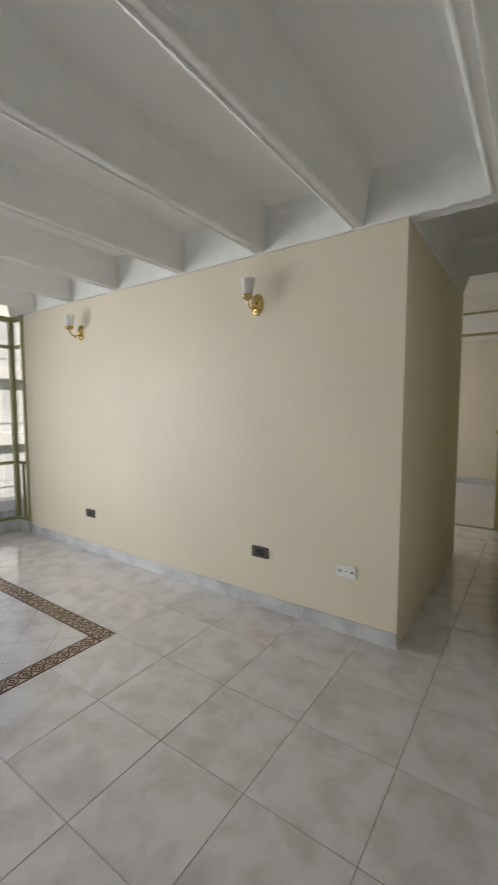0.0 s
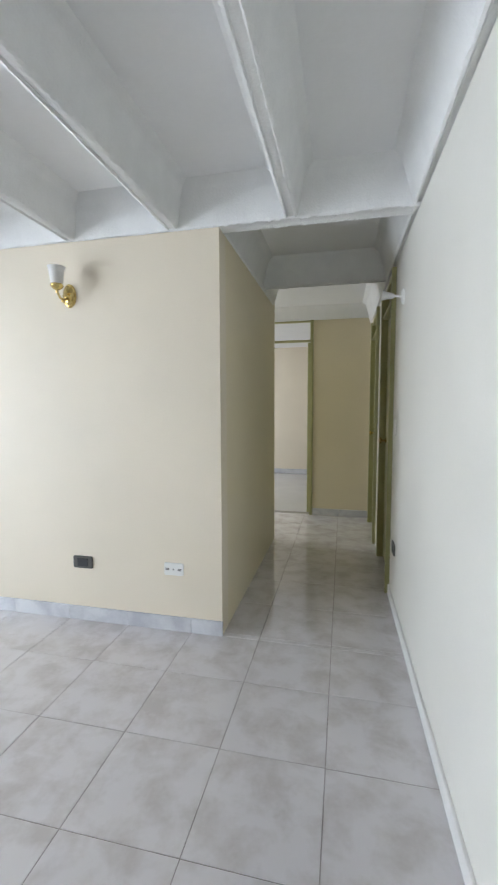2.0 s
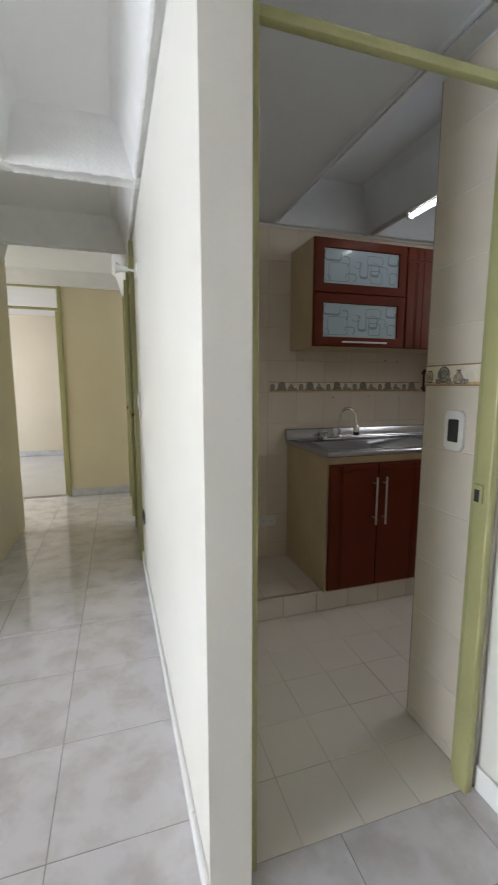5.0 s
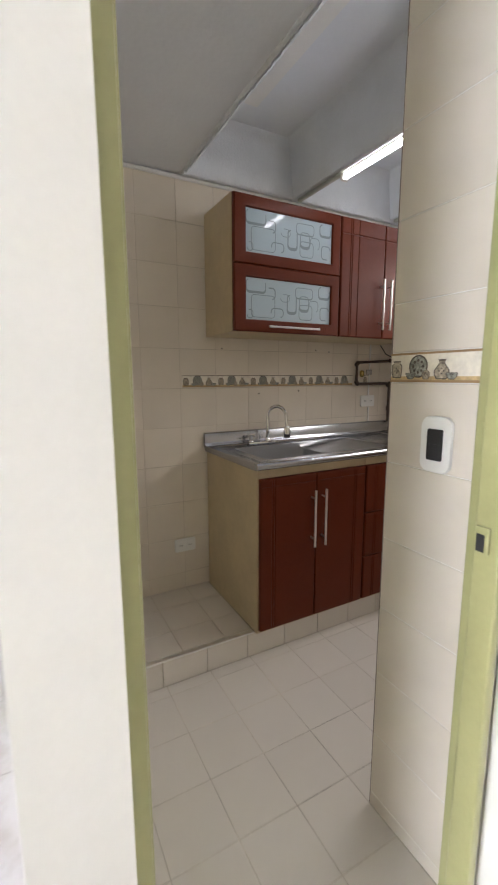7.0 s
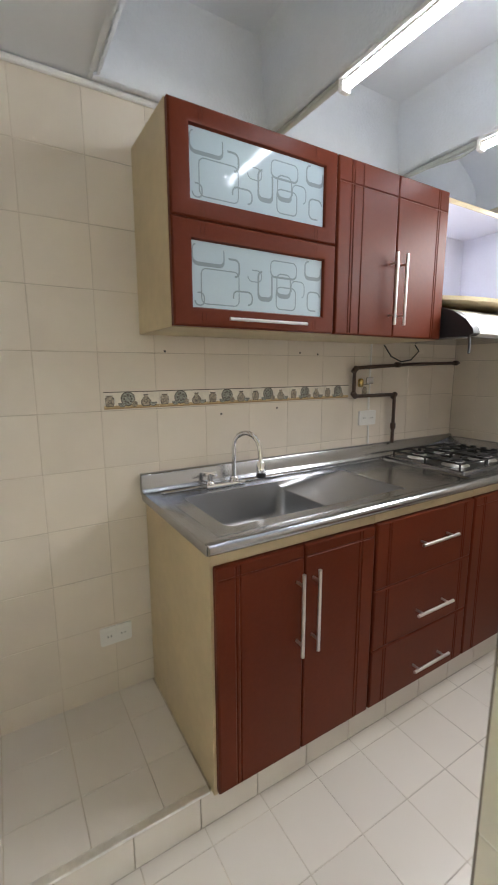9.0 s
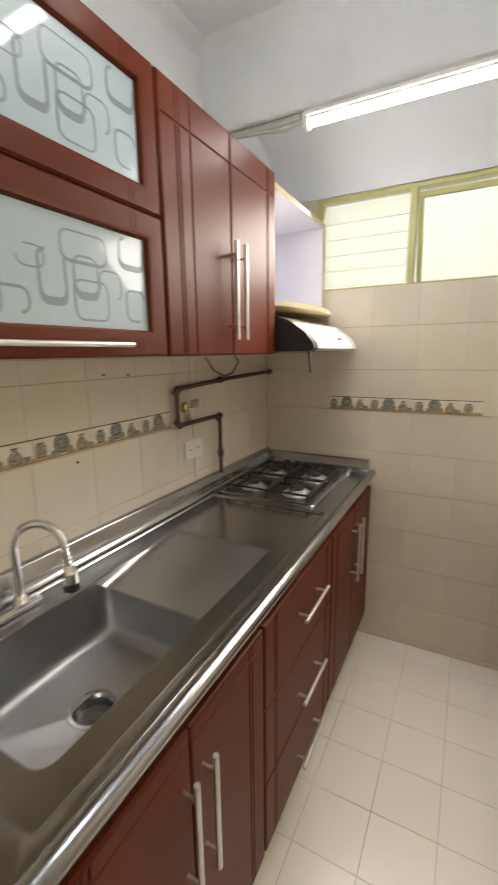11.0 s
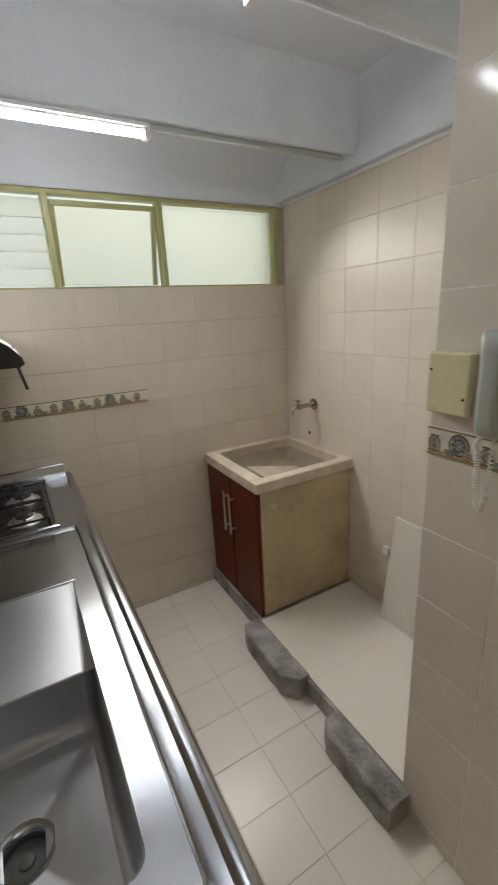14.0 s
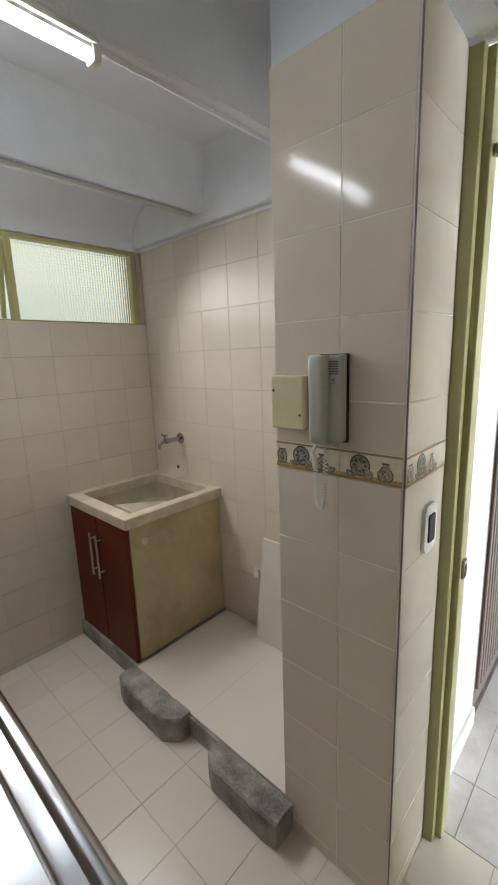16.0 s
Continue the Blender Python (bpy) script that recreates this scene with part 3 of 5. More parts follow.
p.visible_shadow = False
for i in range(5):
    bm = box(4.657, 4.663, 3.730, 4.110, -0.045, 0.045)
    bmesh.ops.rotate(bm, verts=bm.verts[:], cent=(4.66, 3.9, 0), matrix=Matrix.Rotation(radians(24), 3, "Y"))
    bmesh.ops.translate(bm, verts=bm.verts[:], vec=(0.012, 0, 1.805 + i * 0.068))
    p = part("louvre", bm, M_LOUVRE, win)
    p.visible_shadow = False
sash = part("sash", box(4.66, 4.68, 3.228, 3.698, 2.092, 2.114, bevel=0.002), M_GREEN_WIN, win, "sash tilted open")
for y in (3.238, 3.688):
    bm = box(-0.01, 0.01, y - 0.010, y + 0.010, -0.335, 0)
    bmesh.ops.rotate(bm, verts=bm.verts[:], cent=(0, y, 0), matrix=Matrix.Rotation(radians(-14), 3, "Y"))
    bmesh.ops.translate(bm, verts=bm.verts[:], vec=(4.67, 0, 2.094))
    part("sash_stile", bm, M_GREEN_WIN, win)
bm = box(-0.003, 0.003, 3.248, 3.678, -0.33, 0)
bmesh.ops.rotate(bm, verts=bm.verts[:], cent=(0, 3.4, 0), matrix=Matrix.Rotation(radians(-14), 3, "Y"))
bmesh.ops.translate(bm, verts=bm.verts[:], vec=(4.67, 0, 2.094))
p = part("pane", bm, M_RIB, win)
p.visible_shadow = False


# door frames and leaves
def door_frame(name, axis, a0, a1, c0, c1, ztop, zbar, label, post=0.036):
    """Green metal frame with a transom; axis is the way the opening runs."""
    f = thing(name, ((a0 + a1) / 2, c0, 0) if axis == "x" else (c0, (a0 + a1) / 2, 0), label, "door", kind="structure")
    def bar(a, b, z0, z1, d=0.0):
        g = (a, b, c0 + d, c1 - d) if axis == "x" else (c0 + d, c1 - d, a, b)
        part("door_frame", box(*g, z0, z1, bevel=0.004), M_GREEN, f)
    bar(a0, a0 + post, 0, ztop)
    bar(a1 - post, a1, 0, ztop)
    bar(a0 + post + 0.001, a1 - post - 0.001, ztop - 0.03, ztop, 0.014)
    bar(a0 + post + 0.001, a1 - post - 0.001, zbar, zbar + 0.024, 0.014)
    return f


d1 = door_frame("door_1", "x", 2.0345, 2.760, 2.782, 2.835, 2.185, 1.970, "kitchen doorway with olive green metal frame and open transom", post=0.027)
part("rebate", box(2.7515, 2.786, 2.8355, 2.862, 0, 2.185, bevel=0.002), M_GREEN, d1)
part("strike_plate", box(2.725, 2.7325, 2.80, 2.828, 0.915, 0.97, bevel=0.002), M_GREEN, d1)
part("latch_hole", box(2.7235, 2.7275, 2.808, 2.824, 0.92, 0.955), M_BLACKP, d1, "black latch hole")
leaf = thing("door_leaf", (2.09, 2.87, 0), "olive green panel door standing open against the wall", "door")
bm = box(2.0535, 2.0835, 2.87, 3.50, 0.012, 1.965, bevel=0.003)
bmesh.ops.rotate(bm, verts=bm.verts[:], cent=(2.0535, 2.87, 0), matrix=Matrix.Rotation(radians(-0.6), 3, "Z"))
part("panel", bm, M_GREEN, leaf)
part("knob", lathe([(0.026, 0), (0.026, 0.004), (0.011, 0.008), (0.009, 0.03), (0.022, 0.036), (0.027, 0.048), (0.022, 0.06), (0.004, 0.064)], (2.0885, 3.42, 1.018), (1, 0, 0)), M_STEEL_V, leaf, "round satin steel knob")
d2 = door_frame("door_2", "x", 0.42, 1.235, 6.865, 6.945, 2.285, 2.03, "bedroom doorway with olive green frame and transom")
leaf = thing("door_leaf", (1.19, 6.95, 0), "olive green bedroom door standing open", "door")
part("panel", box(1.165, 1.197, 6.95, 7.68, 0.012, 2.03, bevel=0.003), M_GREEN, leaf)
part("knob", lathe([(0.024, 0), (0.024, 0.004), (0.01, 0.008), (0.009, 0.03), (0.024, 0.04), (0.024, 0.055), (0.004, 0.06)], (1.165, 7.60, 1.0), (-1, 0, 0)), M_BRASS, leaf, "brass knob")
d3 = door_frame("door_3", "y", 4.85, 5.62, 1.905 + askew(5.2), 2.05, 2.17, 1.98, "hallway doorway with olive green metal frame")
d4 = door_frame("door_4", "y", 5.92, 6.70, 1.905 + askew(6.3), 2.05, 2.17, 1.98, "second hallway doorway with olive green metal frame")
for y0, y1 in ((4.887, 5.583), (5.957, 6.663)):
    leaf = thing("door_leaf", (1.97, (y0 + y1) / 2, 0), "closed olive green flush door", "door")
    part("panel", box(1.955 + askew(y0), 1.99, y0, y1, 0.012, 1.972, bevel=0.003), M_GREEN, leaf)
    part("transom_panel", box(1.96 + askew(y0), 1.985, y0, y1, 2.014, 2.133), M_GREEN, leaf)
    part("knob", lathe([(0.024, 0), (0.024, 0.004), (0.01, 0.008), (0.009, 0.03), (0.024, 0.04), (0.024, 0.055), (0.004, 0.06)], (1.955 + askew(y0), y1 - 0.06, 1.0), (-1, 0, 0)), M_BRASS, leaf, "dark brass knob")


# ---------- living room and hall ----------
def skirting(name, axis, a0, a1, plane, out, h, material, label, step=None, at=0.0, drift=None):
    """A row of skirting tiles along a wall; out is the way they stand proud."""
    sk = thing(name, ((a0 + a1) / 2, plane, 0) if axis == "x" else (plane, (a0 + a1) / 2, 0), label, "skirting", kind="structure")
    cuts = lines(a0, a1, at, step) if step else [a0, a1]
    for a, b in zip(cuts, cuts[1:]):
        lo, hi = sorted((plane + out * 0.0005, plane + out * 0.012))
        g = (a + 0.001, b - 0.001, lo, hi) if axis == "x" else (lo, hi, a + 0.001, b - 0.001)
        bm = box(*g, 0.0005, h + random.uniform(-0.001, 0.001), bevel=0.0025)
        if drift:
            for v in bm.verts:
                v.co.x += drift(v.co.y)
        part("skirting_tile" if step else "skirting_board", bm, material, sk, smooth=0)


skirting("baseboard", "x", -2.74, 0.945, 4.10, -1, 0.085, M_SKIRT, "grey marble tile skirting", STEP, 0.758)
skirting("baseboard", "x", 1.236, 1.93, 6.88, -1, 0.08, M_SKIRT, "grey marble tile skirting", STEP, 1.55)
skirting("baseboard", "y", 2.745, 4.85, 1.930, -1, 0.07, M_BASEWHITE, "white skirting along the ivory wall", STEP * 2, 3.7, askew)
skirting("baseboard", "y", 2.30, 2.795, 2.79, -1, 0.08, M_BASEWHITE, "white skirting beside the entrance")
skirting("baseboard", "x", -1.6, 3.2, 9.95, -1, 0.09, M_SKIRT, "grey skirting in the bedroom")
skirting("baseboard", "x", -2.9, 2.8, -1.6, 1, 0.085, M_SKIRT, "grey marble tile skirting")


def sconce(x, y, z, normal, label, metal):
    """A wall light: oval plate, curved arm, cup and an upturned glass shade."""
    s = thing("wall_sconce", (x, y, z), label, "wall lamp", "wall sconces")
    nx, ny = normal
    P = lambda d, side, h: Vector((x + nx * d - ny * side, y + ny * d + nx * side, z + h))
    def plate(prof, a, b):
        return loft([[P(d, r * a * math.cos(t * math.pi / 16), r * b * math.sin(t * math.pi / 16)) for t in range(32)] for r, d in prof])
    part("backplate", plate([(1, 0.0), (1, 0.004), (0.9, 0.010), (0.8, 0.011), (0.72, 0.017), (0.4, 0.024), (0.1, 0.027)], 0.043, 0.066), metal, s)
    part("arm", tube([P(0.015, 0, -0.01), P(0.05, 0, -0.035), P(0.085, 0, -0.030), P(0.105, 0, -0.005), P(0.108, 0, 0.012)], 0.0065, 10), metal, s)
    part("cup", lathe([(0.008, -0.012), (0.018, -0.006), (0.03, 0.004), (0.034, 0.014), (0.030, 0.022), (0.026, 0.026)], P(0.108, 0, 0.016)), metal, s)
    h = 0.098
    part("shade", lathe([(0.024, 0.0), (0.030, 0.008), (0.034, 0.03), (0.037, h * 0.6), (0.0415, h * 0.9), (0.046, h), (0.044, h), (0.0395, h * 0.9), (0.034, h * 0.6), (0.031, 0.03), (0.02, 0.012)], P(0.108, 0, 0.030)), M_SHADE, s, "frosted white glass shade")
    part("knob", lathe([(0.003, -0.016), (0.009, -0.01), (0.010, -0.004), (0.006, 0.002)], P(0.06, 0, -0.036)), metal, s)
    return s


sconce(0.055, 4.10, 1.905, (0, -1), "polished brass wall sconce with frosted glass shade", M_BRASS)
sconce(-1.775, 4.10, 1.925, (0, -1), "polished brass wall sconce near the window", M_BRASS)
HX = 1.930 + askew(4.52)
hs = thing("wall_sconce", (HX, 4.52, 1.90), "small white wall spotlight in the hallway", "wall lamp", "wall sconces")
part("backplate", lathe([(0.045, 0), (0.044, 0.006), (0.03, 0.014), (0.01, 0.018)], (HX, 4.52, 1.90), (-1, 0, 0)), M_WHITEP, hs)
part("arm", tube([(HX - 0.015, 4.52, 1.90), (HX - 0.06, 4.52, 1.905)], 0.007), M_WHITEP, hs)
part("shade", lathe([(0.010, -0.010), (0.016, 0), (0.019, 0.024), (0.026, 0.046), (0.031, 0.058), (0.028, 0.058), (0.022, 0.045), (0.014, 0.024)], (HX - 0.062, 4.52, 1.905), (-0.95, 0.0, 0.1)), M_SHADE, hs, "white glass shade")


def outlet(x, z, w, h, plane, axis, plate, face, label, kind="socket"):
    """A wall plate on a wall; axis says which way it looks."""
    at = {"-y": (x, plane, z), "+y": (x, plane, z), "-x": (plane, x, z)}[axis]
    o = thing("wall_outlet" if kind != "switch" else "light_switch", at, label, "outlet" if kind != "switch" else "switch")
    def plate_bm(w, h, d0, d1, r, cx=0.0, cz=0.0):
        loops = []
        for d, k in ((d0, 1.0), (d1 - 0.002, 1.0), (d1, 0.985)):
            lp = rounded(cx, cz, w * k, h * k, min(r, h / 2.2, w / 2.2))
            loops.append([(x + u, plane - d, z + v) if axis == "-y" else (x + u, plane + d, z + v) if axis == "+y" else (plane - d, x + u, z + v) for u, v in lp])
        return loft(loops)
    p = part("cover_plate", plate_bm(w, h, 0.0, 0.009, 0.008 if kind != "switch" else 0.022), plate, o)
    if kind == "socket":
        part("insert", plate_bm(w * 0.55, h * 0.66, 0.009, 0.0115, 0.003), face, p)
        for s in (-1, 1):
            part("slot", plate_bm(0.004, 0.012, 0.0115, 0.0122, 0.001, s * w * 0.12), M_BLACKP, p)
    elif kind == "jack":
        for s in (-1, 1):
            for v in (-0.004, 0.004):
                part("jack", plate_bm(w * 0.2, 0.004, 0.009, 0.0105, 0.001, s * w * 0.32, v), M_DARKP, p)
        part("screw", plate_bm(0.008, 0.008, 0.009, 0.0105, 0.0035), M_DARKP, p)
    elif kind == "double":
        for s in (-1, 1):
            part("socket", plate_bm(w * 0.3, h * 0.5, 0.009, 0.0105, 0.005, s * w * 0.22), face, p)
            for q in (-1, 1):
                part("slot", plate_bm(0.003, 0.008, 0.0105, 0.0112, 0.001, s * w * 0.22 + q * 0.006), M_DARKP, p)
    elif kind == "switch":
        part("rocker", plate_bm(w * 0.5, h * 0.56, 0.009, 0.013, 0.004), face, p)
        part("rocker_line", plate_bm(w * 0.46, 0.003, 0.013, 0.0137, 0.001), M_BLACKP, p)
    return o


outlet(0.08, 0.358, 0.125, 0.072, 4.10, "-y", M_DARKP, M_BLACKP, "black double power outlet on the cream wall")
outlet(-1.713, 0.352, 0.125, 0.072, 4.10, "-y", M_DARKP, M_BLACKP, "black power outlet near the window")
outlet(0.658, 0.362, 0.115, 0.07, 4.10, "-y", M_WHITEP, M_DARKP, "white telephone and aerial socket plate", "jack")
outlet(4.72, 1.14, 0.07, 0.11, 1.930 + askew(4.72), "-x", M_WHITEP, M_WHITEP, "small white light switch in the hallway", "switch")
outlet(4.66, 0.385, 0.115, 0.072, 1.930 + askew(4.66), "-x", M_DARKP, M_BLACKP, "black power outlet in the hallway")
solid("wall_mark", box(-2.19, -2.18, 4.0985, 4.1005, 0.43, 0.47), M_SKIRT, "small grey scuff marks on the cream wall", "scuff mark")

# floor inlay: a brown mosaic frame set into the tiles
inlay = thing("floor_inlay", (-1.18, 2.57, 0), "brown and tan mosaic border inlaid in the floor", "floor inlay")
X1, Y1, W = -0.405, 3.355, 0.105
X0, Y0 = X1 - 4 * STEP, Y1 - 4 * STEP
def lozenges(bm, cx, cy, along, count, step, z):
    """A chain of dark ovals with a lozenge in each, laid along x or y."""
    for i in range(count):
        o = (i - (count - 1) / 2) * step
        px, py = (cx + o, cy) if along == "x" else (cx, cy + o)
        for n, a0, b0, a1, b1 in ((16, 0.50, 0.37, 0.36, 0.24), (4, 0.30, 0.21, 0.10, 0.06)):
            rings = []
            for a, b in ((a0, b0), (a1, b1)):
                u = [(a * step * math.cos(2 * math.pi * q / n), b * W * math.sin(2 * math.pi * q / n)) for q in range(n)]
                rings.append([bm.verts.new((px + p, py + r, z) if along == "x" else (px + r, py + p, z)) for p, r in u])
            for q in range(n):
                bm.faces.new((rings[0][q], rings[0][(q + 1) % n], rings[1][(q + 1) % n], rings[1][q]))
    return bm


for k in range(8):
    for side in range(4):
        L = 4 * STEP / 8
        along = "x" if side in (0, 2) else "y"
        if along == "x":
            cx, cy = X0 + (k + 0.5) * L, (Y1 - W / 2 if side == 0 else Y0 + W / 2)
            g = (cx - L / 2, cx + L / 2, cy - W / 2, cy + W / 2)
        else:
            lo, hi = Y0 + max(k * L, W), Y0 + min((k + 1) * L, 8 * L - W)
            cy, cx = (lo + hi) / 2, (X1 - W / 2 if side == 1 else X0 + W / 2)
            g = (cx - W / 2, cx + W / 2, lo, hi)
        tl = part("mosaic_tile", box(g[0] + 0.0008, g[1] - 0.0008, g[2] + 0.0008, g[3] - 0.0008, -0.005, 0.0012), M_BROWN, inlay, smooth=0)
        long = g[1] - g[0] if along == "x" else g[3] - g[2]
        e = W * 0.12
        fld = box(g[0] + 0.003, g[1] - 0.003, g[2] + e, g[3] - e, 0.0012, 0.0017) if along == "x" else box(g[0] + e, g[1] - e, g[2] + 0.003, g[3] - 0.003, 0.0012, 0.0017)
        part("tan_field", fld, M_TAN, tl, "tan mosaic field", smooth=0)
        n = 3 if long > 0.12 else 1
        part("oval_pattern", lozenges(bmesh.new(), cx, cy, along, n, long / (n + 0.15), 0.0020), M_BROWN, tl, "brown chain of ovals", smooth=0)

# entrance: grooved metal door
gate = thing("entrance_door", (2.83, 1.77, 0), "brown grooved metal entrance door with locks", "door")
part("door_frame", box(2.793, 2.86, 2.265, 2.30, 0, 2.1, bm=box(2.793, 2.86, 1.30, 1.34, 0, 2.1, bm=box(2.793, 2.86, 1.34, 2.265, 2.06, 2.1))), M_GATE, gate)
part("panel", box(2.80, 2.848, 1.34, 2.265, 0.01, 2.06), M_GATE, gate)
for i in range(20):
    y = 1.355 + i * 0.0455
    part("slat", box(2.784, 2.801, y, y + 0.027, 0.12, 2.04, bevel=0.004), M_GATE, gate, smooth=0)
for z in (1.25, 1.04):
    part("lock", box(2.758, 2.784, 2.13, 2.21, z - 0.05, z + 0.05, bevel=0.006), M_CHROME, gate, "steel surface lock")
part("handle", tube([(2.785, 2.17, 0.92), (2.745, 2.17, 0.92), (2.735, 2.16, 0.92), (2.732, 2.12, 0.92), (2.732, 2.06, 0.915)], 0.011), M_GATE, gate, "brown lever handle")

# ---------- kitchen: raised plinth, laundry platform ----------
plinth = thing("counter_plinth", (3.3, 4.1, 0), "low tiled plinth with an aluminium edge strip", "plinth", kind="structure")
part("core", box(2.053, 4.64, 3.872, 4.398, 0, 0.1175), M_KGROUT, plinth)
tiles(plinth, "tile", lines(2.053, 2.802, 2.277, 0.196), [3.872, 4.04, 4.236, 4.398], "z", 0.112, M_KTILE, gap=0.0016, d=0.008)
for ob in plinth.children:
    if ob.name.startswith("tile"):
        ob.location -= ORIGIN[plinth]
us = lines(2.053, 4.64, 3.163, 0.196)
for a, b in zip(us, us[1:]):
    part("front_tile", box(a + 0.0015, b - 0.0015, 3.864, 3.8725, 0.001, 0.113, bevel=0.0015), M_KTILE, plinth, smooth=0)
part("edge_strip", box(2.053, 2.80, 3.858, 3.884, 0.1135, 0.1225, bevel=0.003), M_ALU, plinth, "worn aluminium edge strip")

plat = thing("laundry_platform", (3.6, 2.8, 0), "raised white-tiled laundry platform", "platform", kind="structure")
part("core", box(3.14, 4.64, 2.50, 3.10, 0, 0.088, bm=box(3.14, 4.05, 3.0, 3.118, 0, 0.088)), M_CONC, plat)
part("slab", box(3.14, 4.05, 2.50, 3.108, 0.0885, 0.099, bevel=0.002), M_KTILE, plat, "smooth cream tiles")
part("seam", box(3.62, 3.6215, 2.60, 3.1, 0.0985, 0.0993), M_KGROUT, plat)


def kerb(x0, x1, y0, y1, z1, label, seed, cut0, cut1):
    """A rough concrete block with crumbled edges and cut corners."""
    bm = bmesh.new()
    n = 26
    loops = []
    for i in range(n + 1):
        x = x0 + (x1 - x0) * i / n
        inset = 0.0
        if i / n < 0.14:
            inset = cut0 * (0.14 - i / n) / 0.14
        elif i / n > 0.86:
            inset = cut1 * (i / n - 0.86) / 0.14
        lp = []
        for y, z in ((y0, 0), (y1 - inset, 0), (y1 - inset, z1 * 0.5), (y1 - inset - 0.002, z1 - 0.007), (y1 - inset - 0.009, z1), ((y0 + y1) / 2, z1 + 0.001), (y0, z1)):
            w = noise.noise_vector((x * 22 + seed, y * 22, z * 22 + seed)) * 0.004 + noise.noise_vector((x * 70, y * 70 + seed, z * 70)) * 0.0015
            lp.append((x + w.x, y + w.y, max(0, z + w.z)))
        loops.append(lp)
    loft(loops, bm)
    return solid("concrete_kerb", bm, M_CONC, label, "kerb", "kerbs of the laundry platform", smooth=30)


kerb(3.645, 4.062, 3.108, 3.215, 0.106, "rough grey concrete kerb before the laundry sink", 3, 0.05, 0.02)
kerb(3.108, 3.455, 3.119, 3.215, 0.106, "rough grey concrete kerb beside the tiled stub", 17, 0.006, 0.03)

# ---------- kitchen: laundry sink ----------
ls = thing("laundry_sink", (4.34, 2.8, 0.0), "concrete laundry sink on an ochre cabinet with mahogany doors", "laundry sink")
part("side_panel", box(4.068, 4.09, 2.502, 3.066, 0.0995, 0.795, bevel=0.002), M_OCHRE_OLD, ls, "stained ochre side panel")
part("body", box(4.092, 4.636, 2.502, 3.03, 0.03, 0.70, bm=box(4.092, 4.636, 3.031, 3.065, 0.03, 0.79)), M_OCHRE, ls)
part("toe_kick", box(4.06, 4.636, 3.03, 3.084, 0, 0.055, bevel=0.003), M_CONC, ls)
for x0, x1, hx in ((4.075, 4.345, 4.318), (4.352, 4.632, 4.38)):
    d = part("door", box(x0, x1, 3.067, 3.085, 0.06, 0.785, bevel=0.004), M_RED, ls, "mahogany foil door")
    part("handle", tube([(hx, 3.112, 0.47), (hx, 3.112, 0.70)], 0.0055, bm=tube([(hx, 3.08, 0.5), (hx, 3.112, 0.5)], 0.004, bm=tube([(hx, 3.08, 0.67), (hx, 3.112, 0.67)], 0.004))), M_STEEL_V, d, "steel bar handle")
cx, cy = 4.348, 2.795


def level(w, h, r, z, ox=0, oy=0):
    return [(cx + ox + u, cy + oy + v, z) for u, v in rounded(0, 0, w, h, r)]


part("rim", loft([level(0.588, 0.595, 0.004, 0.79), level(0.592, 0.598, 0.005, 0.795), level(0.592, 0.598, 0.005, 0.838), level(0.586, 0.592, 0.005, 0.842),
                  level(0.492, 0.490, 0.02, 0.842, 0.005, -0.012), level(0.486, 0.484, 0.02, 0.838, 0.005, -0.012), level(0.484, 0.482, 0.02, 0.79, 0.005, -0.012)], caps=(False, False)), M_STONE, ls, "worn speckled concrete rim", smooth=50)
part("basin", loft([level(0.4835, 0.4815, 0.02, 0.792, 0.005, -0.012), level(0.45, 0.45, 0.03, 0.73, 0.005, -0.012), level(0.40, 0.40, 0.04, 0.712, 0.005, -0.012)], caps=(False, True)), M_BASIN, ls, "tan cement basin", smooth=50)
bm = box(4.2, 4.42, 2.65, 2.98, -0.006, 0.006, bevel=0.003)
bmesh.ops.rotate(bm, verts=bm.verts[:], cent=(4.3, 2.98, 0), matrix=Matrix.Rotation(radians(12), 3, "X"))
bmesh.ops.translate(bm, verts=bm.verts[:], vec=(-0.02, -0.03, 0.792))
part("washboard", bm, M_STONE, ls, "sloping cement washboard")
part("hole_cover", lathe([(0.019, 0), (0.018, 0.002), (0.004, 0.003)], (4.068, 2.99, 0.70), (-1, 0, 0)), M_STONE, ls, "pale round patch on the side")

tap = thing("wall_tap", (4.38, 2.5, 1.09), "chrome garden tap on the tiled wall", "tap")
part("flange", lathe([(0.032, 0), (0.031, 0.006), (0.014, 0.012)], (4.375, 2.502, 1.085), (0, 1, 0)), M_DULL, tap)
part("pipe", tube([(4.375, 2.505, 1.085), (4.375, 2.56, 1.085), (4.375, 2.60, 1.085)], 0.013, bm=lathe([(0.015, -0.014), (0.017, 0), (0.015, 0.014)], (4.375, 2.60, 1.085), (0, 1, 0))), M_DULL, tap)
part("spout", tube([(4.375, 2.60, 1.085), (4.375, 2.635, 1.082), (4.375, 2.652, 1.07), (4.375, 2.655, 1.05)], 0.009), M_DULL, tap)
part("handle", tube([(4.375, 2.615, 1.085), (4.375, 2.615, 1.118)], 0.005, bm=tube([(4.352, 2.615, 1.12), (4.398, 2.615, 1.12)], 0.0055)), M_DULL, tap)
solid("wall_drain_hole", lathe([(0.011, 0), (0.009, 0.003)], (4.42, 2.5005, 0.905), (0, 1, 0)), M_BLACKP, "small dark pipe hole above the laundry sink", "hole")

